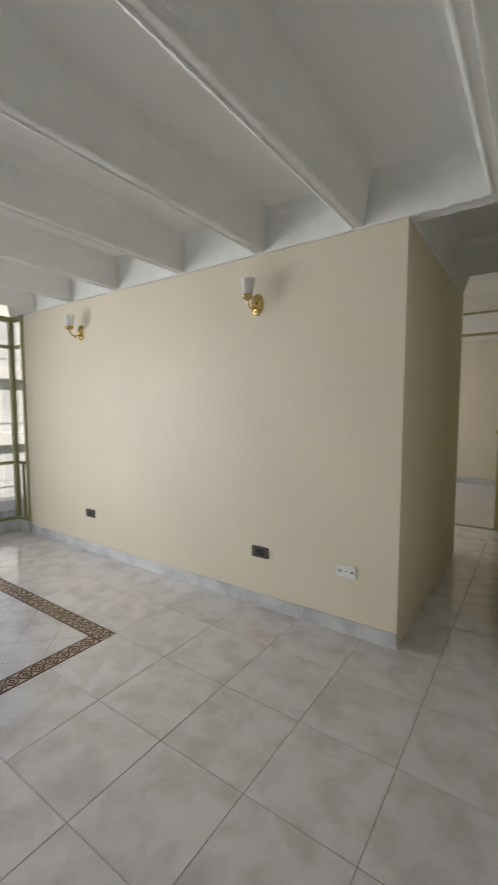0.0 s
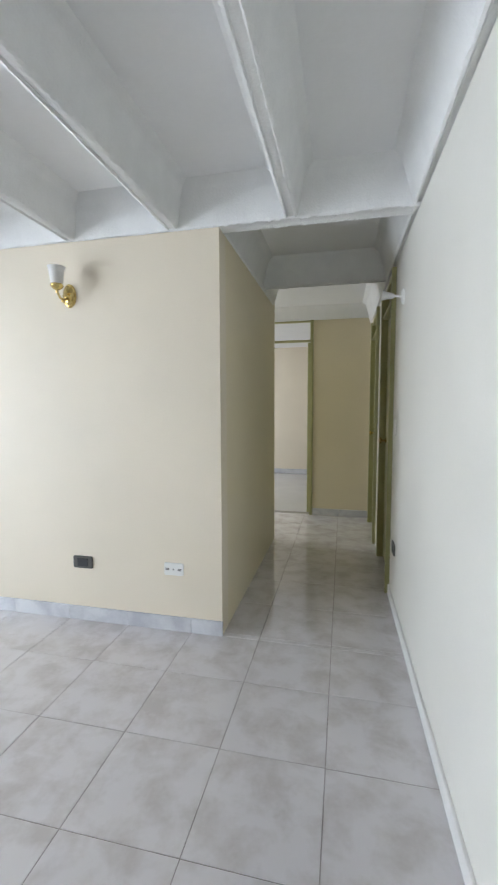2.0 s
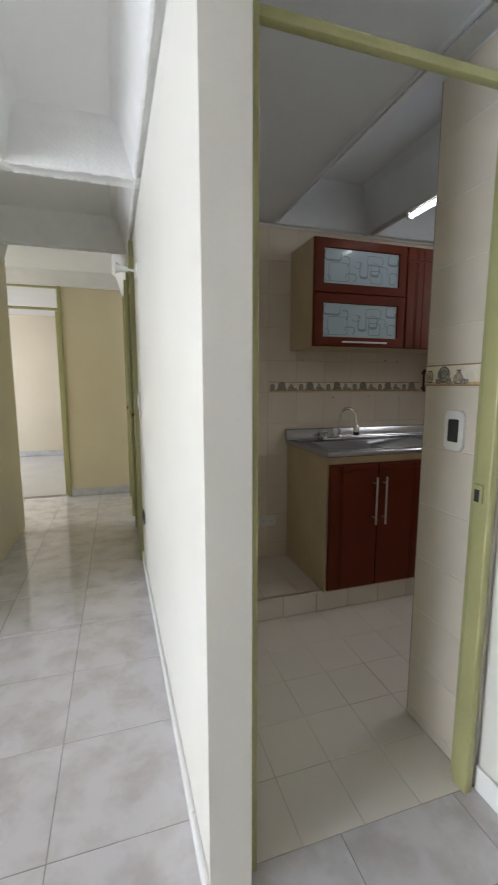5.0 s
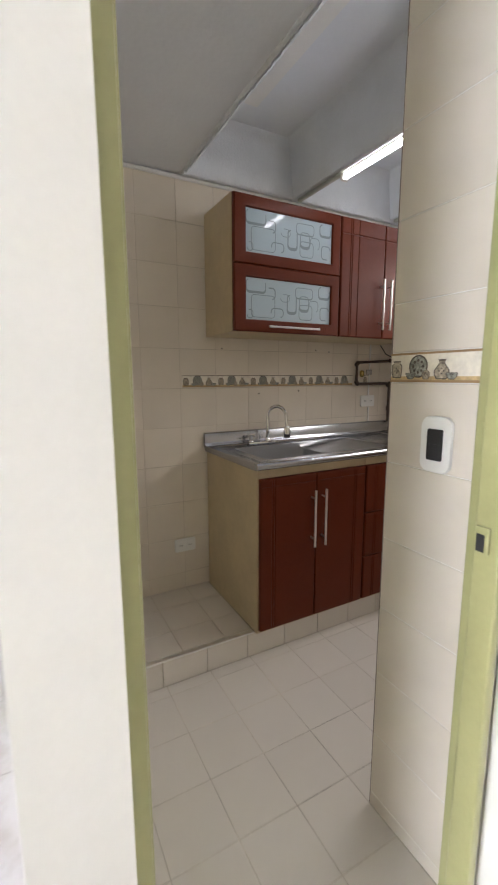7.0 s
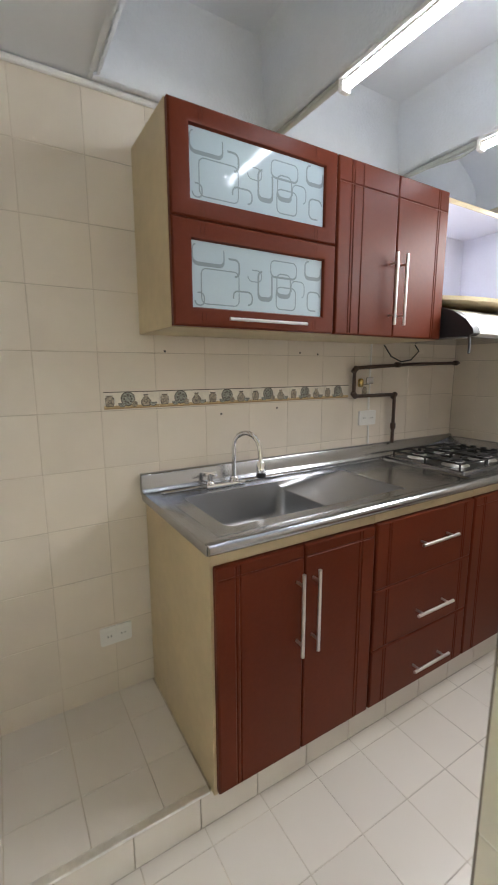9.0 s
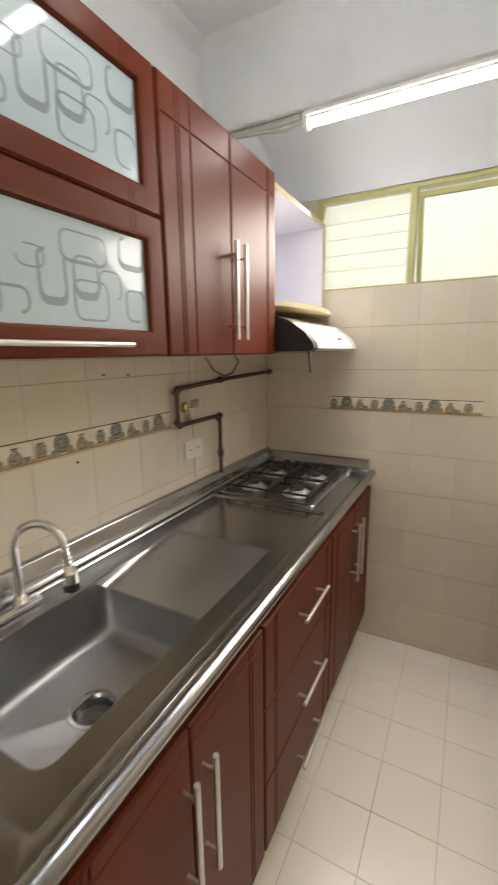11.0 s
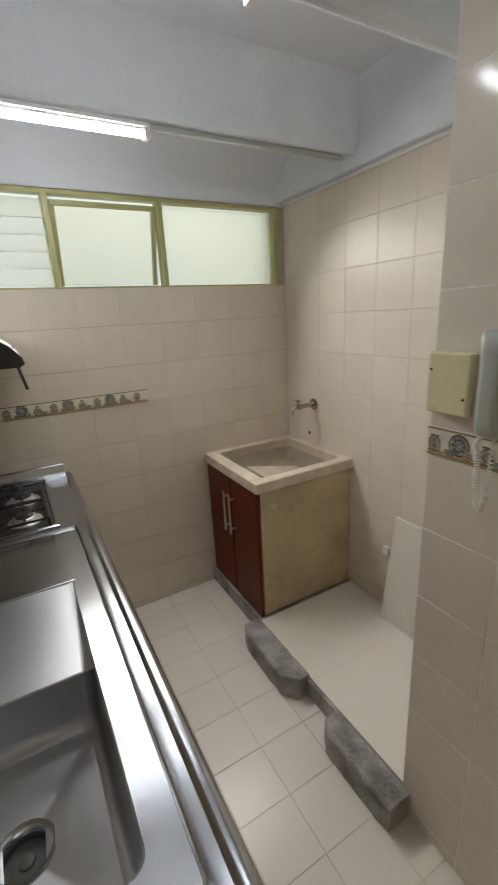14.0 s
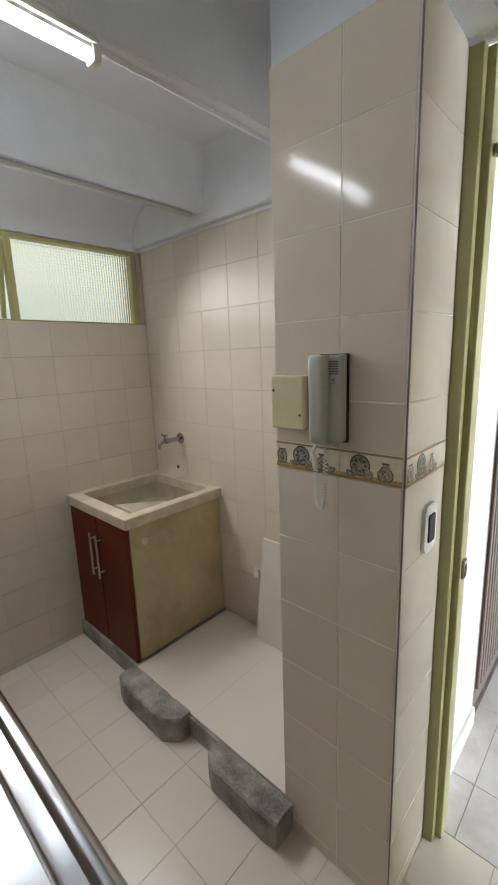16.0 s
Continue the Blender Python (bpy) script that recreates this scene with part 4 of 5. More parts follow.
bm = box(3.44, 3.73, -0.006, 0.006, 0, 0.545, bevel=0.002)
bmesh.ops.rotate(bm, verts=bm.verts[:], cent=(3.6, 0, 0), matrix=Matrix.Rotation(radians(6), 3, "X"))
bmesh.ops.translate(bm, verts=bm.verts[:], vec=(0.02, 2.574, 0.1005))
for v in bm.verts:
    v.co.x += (0.05 if v.co.x < 3.66 else -0.02) * (v.co.z - 0.1) / 0.57
solid("loose_tile", bm, M_KTILE, "pale tile offcut leaning against the laundry wall", "tile")
outlet(3.80, 0.42, 0.035, 0.05, 2.5005, "+y", M_WHITEP, M_DARKP, "small white blank plate low on the wall", "blank")


# ---------- kitchen: base units ----------
def bar_handle(a, b, out, parent, r=0.006):
    """A steel bar on two posts standing out from a front."""
    a, b, o = Vector(a), Vector(b), Vector(out)
    d = b - a
    bm = tube([a + o, b + o], r)
    for k in (0.14, 0.86):
        tube([a + d * k, a + d * k + o], r * 0.75, bm=bm)
    return part("handle", bm, M_STEEL_V, parent, "brushed steel bar handle")


def front(name, x0, x1, z0, z1, y, parent, grooves=(), cross=None, bevel=0.006, t=0.02):
    """A foil-wrapped front with soft edges and routed grooves."""
    bm = bmesh.new()
    xs = [x0]
    for g in grooves:
        xs += [g - 0.0035, g - 0.001, g + 0.001, g + 0.0035]
    xs.append(x1)
    zs = [z0] + ([cross - 0.0035, cross - 0.001, cross + 0.001, cross + 0.0035] if cross else []) + [z1]
    deep = lambda v, arr, ends: any(abs(v - g) < 0.002 for g in arr)
    grid = [[bm.verts.new((x, y + (0.003 if deep(x, grooves, 0) or (cross and abs(z - cross) < 0.002) else 0), z)) for z in zs] for x in xs]
    for i in range(len(xs) - 1):
        for j in range(len(zs) - 1):
            bm.faces.new((grid[i][j], grid[i + 1][j], grid[i + 1][j + 1], grid[i][j + 1]))
    loops = [[(x0, y, z0), (x1, y, z0), (x1, y, z1), (x0, y, z1)]]
    b = bevel
    ring = lambda k, yy: [(x0 - k, yy, z0 - k), (x1 + k, yy, z0 - k), (x1 + k, yy, z1 + k), (x0 - k, yy, z1 + k)]
    loft([ring(0, y), ring(b * 0.6, y + b * 0.25), ring(b, y + b), ring(b, y + t)], bm, caps=(False, True))
    bmesh.ops.remove_doubles(bm, verts=bm.verts[:], dist=0.0002)
    return part(name, bm, M_RED, parent, "mahogany foil front with routed lines", smooth=20)


def base_unit(x0, x1, label):
    u = thing("base_cabinet", ((x0 + x1) / 2, 4.1, 0.113), label, "cabinet", "kitchen base cabinets")
    part("body", box(x0 + 0.021, x1 - 0.021, 3.861, 4.385, 0.114, 0.69), M_OCHRE, u, "ochre melamine carcass")
    part("side_panel", box(x0 + 0.002, x0 + 0.02, 3.8465, 4.385, 0.114, 0.866 if x0 < 3 else 0.84), M_OCHRE, u)
    part("side_panel", box(x1 - 0.02, x1 - 0.002, 3.8465, 4.385, 0.114, 0.84), M_OCHRE, u)
    part("front_rail", box(x0 + 0.021, x1 - 0.021, 3.8465, 3.86, 0.114, 0.866), M_OCHRE, u)
    part("top_rail", box(x0 + 0.001, x1 - 0.001, 3.838, 3.8459, 0.834, 0.872), M_OCHRE, u, "ochre strip below the worktop")
    return u


u = base_unit(2.805, 3.413, "sink base cabinet with two mahogany doors and ochre side")
d = front("door", 2.822, 3.103, 0.135, 0.822, 3.826, u, (2.875, 2.888), 0.79)
bar_handle((3.082, 3.826, 0.49), (3.082, 3.826, 0.755), (0, -0.032, 0), d)
d = front("door", 3.118, 3.402, 0.135, 0.822, 3.826, u, (3.335, 3.348), 0.79)
bar_handle((3.142, 3.826, 0.49), (3.142, 3.826, 0.755), (0, -0.032, 0), d)
u = base_unit(3.414, 3.975, "mahogany three-drawer base cabinet")
for z0, z1, hz in ((0.592, 0.822, 0.72), (0.362, 0.578, 0.445), (0.135, 0.348, 0.215)):
    d = front("drawer", 3.424, 3.964, z0, z1, 3.826, u, (3.475, 3.487, 3.905, 3.917), None)
    bar_handle((3.62, 3.826, hz), (3.83, 3.826, hz), (0, -0.032, 0), d)
u = base_unit(3.976, 4.625, "hob base cabinet with two mahogany doors")
d = front("door", 3.986, 4.29, 0.135, 0.822, 3.826, u, (4.04, 4.052), 0.79)
bar_handle((4.262, 3.826, 0.51), (4.262, 3.826, 0.77), (0, -0.032, 0), d)
d = front("door", 4.305, 4.612, 0.135, 0.822, 3.826, u, (4.55, 4.562), 0.79)
bar_handle((4.333, 3.826, 0.51), (4.333, 3.826, 0.77), (0, -0.032, 0), d)

# ---------- kitchen: steel worktop with sink ----------
wt = thing("steel_worktop", (3.7, 4.1, 0.873), "brushed stainless steel worktop with sunken sink and drainer", "worktop")
ZT = 0.897
bm = bmesh.new()


def fill_between(bm, loops):
    edges = []
    for lp in loops:
        vs = [bm.verts.new(p) for p in lp]
        edges += [bm.edges.new((vs[i], vs[(i + 1) % len(vs)])) for i in range(len(vs))]
    bmesh.ops.triangle_fill(bm, use_beauty=True, use_dissolve=False, edges=edges)


def rr(x0, x1, y0, y1, r, z, n=5):
    return [(a, b, z) for a, b in rounded((x0 + x1) / 2, (y0 + y1) / 2, x1 - x0, y1 - y0, r, n)]


SINK = (2.905, 3.340, 3.930, 4.268)
XR = 3.662          # the low ridge across the drainer
# a rim round the sunken field; the field holds sink and drainer
fill_between(bm, [rr(2.792, 4.636, 3.842, 4.376, 0.004, ZT), rr(2.843, 4.012, 3.868, 4.352, 0.012, ZT)])
loft([rr(2.843, 4.012, 3.868, 4.352, 0.012, ZT), rr(2.846, 4.009, 3.871, 4.349, 0.012, ZT - 0.0015), rr(2.850, 4.005, 3.875, 4.345, 0.010, ZT - 0.007)], bm, caps=(False, False))
mouth = rr(*SINK, 0.03, ZT - 0.007)[6:18] + [(XR, SINK[2], ZT - 0.007), (XR, SINK[3], ZT - 0.007)]
fill_between(bm, [rr(2.850, 4.005, 3.875, 4.345, 0.010, ZT - 0.007), mouth])
bmesh.ops.remove_doubles(bm, verts=bm.verts[:], dist=0.0003)
part("top_sheet", bm, M_STEEL, wt, smooth=50)
bm = bmesh.new()
x0, x1, y0, y1 = SINK


def dipped(loop):
    """Lowers the edge of the bowl on the drainer's side."""
    return [(a, b, c - 0.030 * min(1, max(0, (a - x1 + 0.033) / 0.030))) for a, b, c in loop]


loft([dipped(rr(x0, x1, y0, y1, 0.03, ZT - 0.007)), dipped(rr(x0 + 0.003, x1 - 0.003, y0 + 0.003, y1 - 0.003, 0.03, ZT - 0.010)), rr(x0 + 0.010, x1 - 0.010, y0 + 0.010, y1 - 0.010, 0.04, ZT - 0.13),
      rr(x0 + 0.014, x1 - 0.014, y0 + 0.014, y1 - 0.014, 0.036, ZT - 0.146), rr(x0 + 0.024, x1 - 0.024, y0 + 0.024, y1 - 0.024, 0.028, ZT - 0.157), rr(x0 + 0.036, x1 - 0.036, y0 + 0.036, y1 - 0.036, 0.02, ZT - 0.160)], bm, caps=(False, False))
bowl = part("sink_bowl", bm, M_STEEL_BOWL, wt, "deep sink bowl", smooth=60)
# the floor folds down to the drain in four planes
DX, DY = 3.138, 4.105
fx0, fx1, fy0, fy1 = x0 + 0.036, x1 - 0.036, y0 + 0.036, y1 - 0.036
floor_ring = rr(fx0, fx1, fy0, fy1, 0.02, ZT - 0.160)
corner_angle = [math.atan2(q[1] - DY, q[0] - DX) for q in floor_ring]
part("sink_floor", loft([floor_ring, [(DX + 0.052 * math.cos(a), DY + 0.052 * math.sin(a), ZT - 0.177) for a in corner_angle]], caps=(False, False)), M_STEEL_BOWL, bowl, "creased steel floor of the sink", smooth=7)
drain = part("drain", lathe([(0.054, 0.002), (0.053, 0.0045), (0.046, 0.0045), (0.041, 0.001), (0.038, -0.010), (0.036, -0.022)], (DX, DY, ZT - 0.1792), seg=32, open_start=True), M_STEEL, wt, "round steel drain")
part("strainer", lathe([(0.036, 0), (0.030, 0.002), (0.014, 0.001), (0.012, 0.005), (0.004, 0.006)], (DX, DY, ZT - 0.2012), seg=24), M_DARKP, drain, "dark perforated strainer")
bm = bmesh.new()
ring = [(a, b, ZT - 0.007 - 0.030 * min(1, max(0, (a - SINK[1] + 0.033) / 0.030))) for a, b, c in rr(*SINK, 0.03, 0)]
front_corner, back_corner = ring[18:24], ring[0:6][::-1]
# a slope that falls to the bowl between two wedge-shaped cheeks
ends = []
for corner_line, y, s in ((front_corner, SINK[2], 1), (back_corner, SINK[3], -1)):
    top = bm.verts.new((XR, y, ZT - 0.007))
    foot = bm.verts.new((XR - 0.008, y + s * 0.020, ZT - 0.0095))
    vs = [bm.verts.new(p) for p in corner_line]
    for a, b in zip(vs, vs[1:]):
        bm.faces.new((top, a, b))
    bm.faces.new((top, vs[-1], foot))
    ends.append((vs[-1], foot, top))
(a, b, c), (d, e, f) = ends
bm.faces.new((a, b, e, d))
bm.faces.new((b, c, f, e))
tube([(XR + 0.002, SINK[2] - 0.006, ZT - 0.0085), (XR + 0.002, SINK[3] + 0.006, ZT - 0.0085)], 0.0045, 10, bm)
part("drainer", bm, M_STEEL_BOWL, wt, "sloping two-step drainer", smooth=35)
# rolled front edge, left edge, upstands
prof = [(3.843, ZT), (3.836, ZT + 0.004), (3.826, ZT + 0.006), (3.815, ZT + 0.002), (3.809, ZT - 0.008), (3.811, ZT - 0.019), (3.818, ZT - 0.026), (3.834, ZT - 0.027), (3.843, ZT - 0.02)]
part("rolled_edge", loft([[(x, y, z) for y, z in prof] for x in (2.792, 2.83, 3.3, 3.9, 4.638)]), M_STEEL, wt, "rounded front edge", smooth=60)
part("side_edge", box(2.790, 2.7935, 3.826, 4.376, ZT - 0.028, ZT + 0.001, bevel=0.001), M_STEEL, wt)
bm = loft([[(x, y, z) for y, z in ((4.36, ZT - 0.001), (4.368, ZT + 0.006), (4.374, ZT + 0.018), (4.376, ZT + 0.062), (4.381, ZT + 0.068), (4.3935, ZT + 0.068), (4.3935, ZT - 0.01), (4.36, ZT - 0.01))] for x in (2.791, 3.2, 3.8, 4.634)])
part("upstand", bm, M_STEEL, wt, "folded steel upstand", smooth=60)
bm = loft([[(x, y, z) for x, z in ((4.60, ZT - 0.001), (4.611, ZT + 0.006), (4.617, ZT + 0.018), (4.619, ZT + 0.05), (4.623, ZT + 0.056), (4.6345, ZT + 0.056), (4.6345, ZT - 0.01), (4.60, ZT - 0.01))] for y in (3.84, 4.1, 4.372)])
part("upstand", bm, M_STEEL, wt, "folded steel upstand", smooth=60)

# mixer: cross-handle valve and spring-neck spout
fc = thing("kitchen_faucet", (3.15, 4.33, ZT), "chrome gooseneck kitchen faucet with flexible neck", "faucet")
part("base_bar", box(3.02, 3.19, 4.305, 4.342, ZT - 0.007, ZT + 0.008, bevel=0.006), M_CHROME, fc)
part("stem", tube([(3.15, 4.33, ZT), (3.15, 4.33, ZT + 0.14)], 0.0095, bm=lathe([(0.02, 0), (0.018, 0.012), (0.012, 0.022)], (3.15, 4.33, ZT + 0.004))), M_CHROME, fc)
neck = [(3.15, 4.33, ZT + 0.13)] + [Vector((3.15, 4.33, 0)) + Vector((0.045, -0.075, 0)).normalized() * (0.056 - 0.056 * math.cos(radians(a))) + Vector((0, 0, ZT + 0.145 + 0.056 * math.sin(radians(a)))) for a in range(0, 181, 12)]
end = Vector(neck[-1])
neck += [end + Vector((0.002, -0.003, -0.03)), end + Vector((0.004, -0.006, -0.06))]
part("neck", tube(neck, 0.0075, 12), M_CHROME, fc)
bm = bmesh.new()
pts = [Vector(p) for p in neck[5:]]
for i in range(len(pts) - 1):
    for k in (0.0, 0.33, 0.66):
        p, d = pts[i].lerp(pts[i + 1], k), (pts[i + 1] - pts[i]).normalized()
        tube([p, p + d * 0.0022], 0.0098, 12, bm=bm)
part("spring_sleeve", bm, M_CHROME, fc, "ribbed flexible sleeve", smooth=30)
h = end + Vector((0.004, -0.006, -0.06))
part("spray_head", lathe([(0.010, 0.012), (0.015, 0.004), (0.0175, -0.012), (0.0175, -0.04), (0.014, -0.044)], h), M_CHROME, fc)
part("nozzle", lathe([(0.0182, -0.032), (0.0185, -0.05), (0.014, -0.054)], h), M_BLACKP, fc, "black rubber nozzle")
part("valve", lathe([(0.018, 0), (0.016, 0.01), (0.010, 0.016), (0.011, 0.035), (0.013, 0.045), (0.006, 0.05)], (3.045, 4.33, ZT + 0.004)), M_CHROME, fc)
part("cross_handle", tube([(3.018, 4.318, ZT + 0.046), (3.072, 4.342, ZT + 0.046)], 0.0058, bm=tube([(3.057, 4.303, ZT + 0.046), (3.033, 4.357, ZT + 0.046)], 0.0058)), M_CHROME, fc)

# gas hob
hob = thing("gas_hob", (4.3, 4.13, ZT), "four-burner steel gas hob with black grates", "hob")
HX0, HX1, HY0, HY1 = 4.03, 4.585, 3.918, 4.345
part("pan", loft([rr(HX0, HX1, HY0, HY1, 0.015, ZT - 0.001), rr(HX0, HX1, HY0, HY1, 0.015, ZT + 0.006), rr(HX0 + 0.006, HX1 - 0.006, HY0 + 0.006, HY1 - 0.006, 0.014, ZT + 0.010),
                  rr(HX0 + 0.02, HX1 - 0.02, HY0 + 0.02, HY1 - 0.02, 0.012, ZT + 0.010), rr(HX0 + 0.026, HX1 - 0.026, HY0 + 0.026, HY1 - 0.026, 0.012, ZT + 0.005)]), M_STEEL, hob, smooth=50)
part("hob_plate", box(HX0 + 0.028, HX1 - 0.028, HY0 + 0.028, HY1 - 0.028, ZT + 0.002, ZT + 0.0075, bevel=0.002), M_BLACK, hob, "black enamel plate")
for bx, by, br in ((4.145, 4.03, 0.042), (4.145, 4.225, 0.036), (4.36, 4.03, 0.046), (4.36, 4.225, 0.040)):
    b = part("burner", lathe([(br + 0.018, 0), (br + 0.016, 0.004), (br, 0.008), (br * 0.95, 0.018), (br * 0.8, 0.020)], (bx, by, ZT + 0.0075)), M_ALU, hob, "aluminium burner ring")
    part("burner_cap", lathe([(br * 0.72, 0.02), (br * 0.72, 0.026), (br * 0.6, 0.029), (0.004, 0.030)], (bx, by, ZT + 0.0075)), M_BLACK, b, "black burner cap")
for gx0, gx1 in ((4.055, 4.25), (4.262, 4.462)):
    bm = bmesh.new()
    z = ZT + 0.036
    for y in (3.952, 4.126, 4.305):
        tube([(gx0, y, z), (gx1, y, z)], 0.0048, 6, bm=bm)
    for x in (gx0, gx1):
        tube([(x, 3.952, z), (x, 4.305, z)], 0.0048, 6, bm=bm)
        for y in (3.952, 4.126, 4.305):
            tube([(x, y, z), (x, y, ZT + 0.008)], 0.0048, 6, bm=bm)
    xc = (gx0 + gx1) / 2
    for yc in (4.03, 4.225):
        for dx, dy in ((1, 0), (-1, 0), (0, 1), (0, -1)):
            tube([(xc + dx * 0.03, yc + dy * 0.026, z + 0.002), (xc + dx * (gx1 - gx0) / 2, yc + dy * 0.078, z)], 0.0048, 6, bm=bm)
    part("grate", bm, M_BLACK, hob, "black wire pan support")
for y in (4.06, 4.115, 4.17, 4.225):
    part("knob", lathe([(0.019, 0), (0.018, 0.004), (0.0155, 0.007), (0.0145, 0.032), (0.005, 0.034)], (4.515, y, ZT + 0.0075)), M_BLACKP, hob, "black control knob")


# ---------- kitchen: wall units ----------
def ring_band(bm, cx, cz, w, h, t, y, r=0.012, skip=None, foot=0.0):
    a, b = rounded(cx, cz, w, h, min(r, w / 2.2, h / 2.2), 4), rounded(cx, cz + foot / 2, w - 2 * t, h - 2 * t - foot, min(max(r - t, 0.003), (w - 2 * t) / 2.2, (h - 2 * t - foot) / 2.2), 4)
    n = len(a)
    A, B = [bm.verts.new((p[0], y, p[1])) for p in a], [bm.verts.new((p[0], y, p[1])) for p in b]
    for i in range(n):
        if skip and skip[0] <= i / n < skip[1]:
            continue
        bm.faces.new((A[i], A[(i + 1) % n], B[(i + 1) % n], B[i]))


wu = thing("wall_cabinet", (3.11, 4.23, 1.46), "ochre wall cabinet with two frosted glass mahogany flaps", "cabinet", "kitchen wall cabinets")
part("body", box(2.815, 3.412, 4.086, 4.392, 1.46, 2.045, bevel=0.001), M_OCHRE, wu, "ochre melamine carcass")
for z0, z1, g0, g1 in ((1.760, 2.036, 1.808, 1.990), (1.468, 1.748, 1.518, 1.700)):
    X0f, X1f, G0, G1 = 2.822, 3.404, 2.880, 3.358
    bm = bmesh.new()
    def fr(x0, x1, a, b, y):
        return [(x0, y, a), (x1, y, a), (x1, y, b), (x0, y, b)]
    loft([fr(X0f - 0.005, X1f + 0.005, z0 - 0.005, z1 + 0.005, 4.085), fr(X0f - 0.005, X1f + 0.005, z0 - 0.005, z1 + 0.005, 4.069), fr(X0f, X1f, z0, z1, 4.064),
          fr(G0 - 0.012, G1 + 0.012, g0 - 0.012, g1 + 0.012, 4.064), fr(G0 - 0.004, G1 + 0.004, g0 - 0.004, g1 + 0.004, 4.067), fr(G0, G1, g0, g1, 4.076), fr(G0, G1, g0, g1, 4.085)], bm, caps=(False, False))
    for gx in (2.905, 2.917, 3.315, 3.327):
        for a, b in ((z0 + 0.004, g0 - 0.014), (g1 + 0.014, z1 - 0.004)):
            box(gx - 0.0012, gx + 0.0012, 4.0632, 4.0642, a, b, bm=bm)
    d = part("flap_door", bm, M_RED, wu, "mahogany foil frame", smooth=30)
    part("glass_pane", box(G0 - 0.003, G1 + 0.003, 4.0765, 4.081, g0 - 0.003, g1 + 0.003), M_FROST, d, "pale frosted glass")
    y = 4.0758
    hh = g1 - g0
    # centre, size, line width and extra width at the foot, as shares of the pane
    for fu, fv, fw, fh, t, foot, sk in ((0.11, 0.80, 0.22, 0.34, 0.004, 0.007, (0.02, 0.30)), (0.19, 0.33, 0.27, 0.56, 0.0035, 0.0, None), (0.27, 0.66, 0.12, 0.30, 0.006, 0.0, (0.25, 0.74)), (0.35, 0.20, 0.15, 0.24, 0.005, 0.0, (0.5, 0.74)),
                                        (0.045, 0.13, 0.07, 0.22, 0.004, 0.0, (0.26, 0.5)), (0.52, 0.43, 0.12, 0.50, 0.006, 0.008, (0.02, 0.24)), (0.67, 0.74, 0.22, 0.30, 0.0035, 0.003, None), (0.67, 0.47, 0.12, 0.42, 0.004, 0.010, None),
                                        (0.69, 0.26, 0.17, 0.40, 0.004, 0.0, None), (0.79, 0.44, 0.12, 0.30, 0.0035, 0.0, (0.5, 0.76)), (0.92, 0.80, 0.15, 0.34, 0.005, 0.007, (0.0, 0.24)), (0.93, 0.26, 0.12, 0.36, 0.005, 0.0, (0.74, 0.98)), (0.44, 0.58, 0.11, 0.20, 0.003, 0.0, (0.24, 0.5))):
        bm = bmesh.new()
        ring_band(bm, G0 + fu * (G1 - G0), g0 + fv * hh, fw * (G1 - G0), fh * hh, t, y, 0.018, sk, foot)
        part("pattern_ring", bm, M_FROSTLINE, d, "rounded square printed on the glass", smooth=0)
    if z0 < 1.6:
        bar_handle((2.985, 4.064, 1.487), (3.275, 4.064, 1.487), (0, -0.02, 0), d, 0.005)

wu = thing("wall_cabinet", (3.71, 4.23, 1.46), "wall cabinet with two grooved mahogany doors", "cabinet", "kitchen wall cabinets")
part("body", box(3.4125, 4.018, 4.086, 4.392, 1.46, 2.045, bevel=0.001), M_OCHRE, wu, "ochre melamine carcass")
d = front("door", 3.423, 3.707, 1.468, 2.036, 4.065, wu, (3.475, 3.487, 3.53), 1.965, t=0.019)
bar_handle((3.688, 4.065, 1.505), (3.688, 4.065, 1.765), (0, -0.03, 0), d)
d = front("door", 3.721, 4.008, 1.468, 2.036, 4.065, wu, (3.945, 3.957), 1.965, t=0.019)
bar_handle((3.742, 4.065, 1.505), (3.742, 4.065, 1.765), (0, -0.03, 0), d)
sh = thing("open_wall_shelf", (4.32, 4.25, 1.64), "open white-lined wall shelf with ochre edges above the hood", "shelf", "kitchen wall cabinets")
part("top", box(4.020, 4.63, 4.095, 4.392, 2.018, 2.036, bevel=0.001), M_LILAC, sh)
part("top_edge", box(4.020, 4.63, 4.0905, 4.0945, 2.0175, 2.0365), M_OCHRE, sh)
part("side", box(4.61, 4.63, 4.095, 4.392, 1.655, 2.0175), M_LILAC, sh)
part("side", box(4.020, 4.036, 4.095, 4.392, 1.655, 2.0175), M_LILAC, sh)
part("back", box(4.037, 4.609, 4.378, 4.392, 1.655, 2.0175), M_LILAC, sh)
part("inner_bottom", box(4.037, 4.609, 4.10, 4.377, 1.645, 1.6545), M_LILAC, sh)
part("edge_strip", box(4.6095, 4.631, 4.0905, 4.0945, 1.655, 2.017), M_OCHRE, sh)
loop = [(4.020, 4.392), (4.020, 4.07), (4.10, 4.035), (4.22, 4.01), (4.34, 4.003), (4.46, 4.012), (4.56, 4.035), (4.63, 4.065), (4.63, 4.392)]
part("curved_board", loft([[(a, b, z) for a, b in loop] for z in (1.628, 1.6445)]), M_OCHRE, sh, "bowed ochre bottom board", smooth=0)

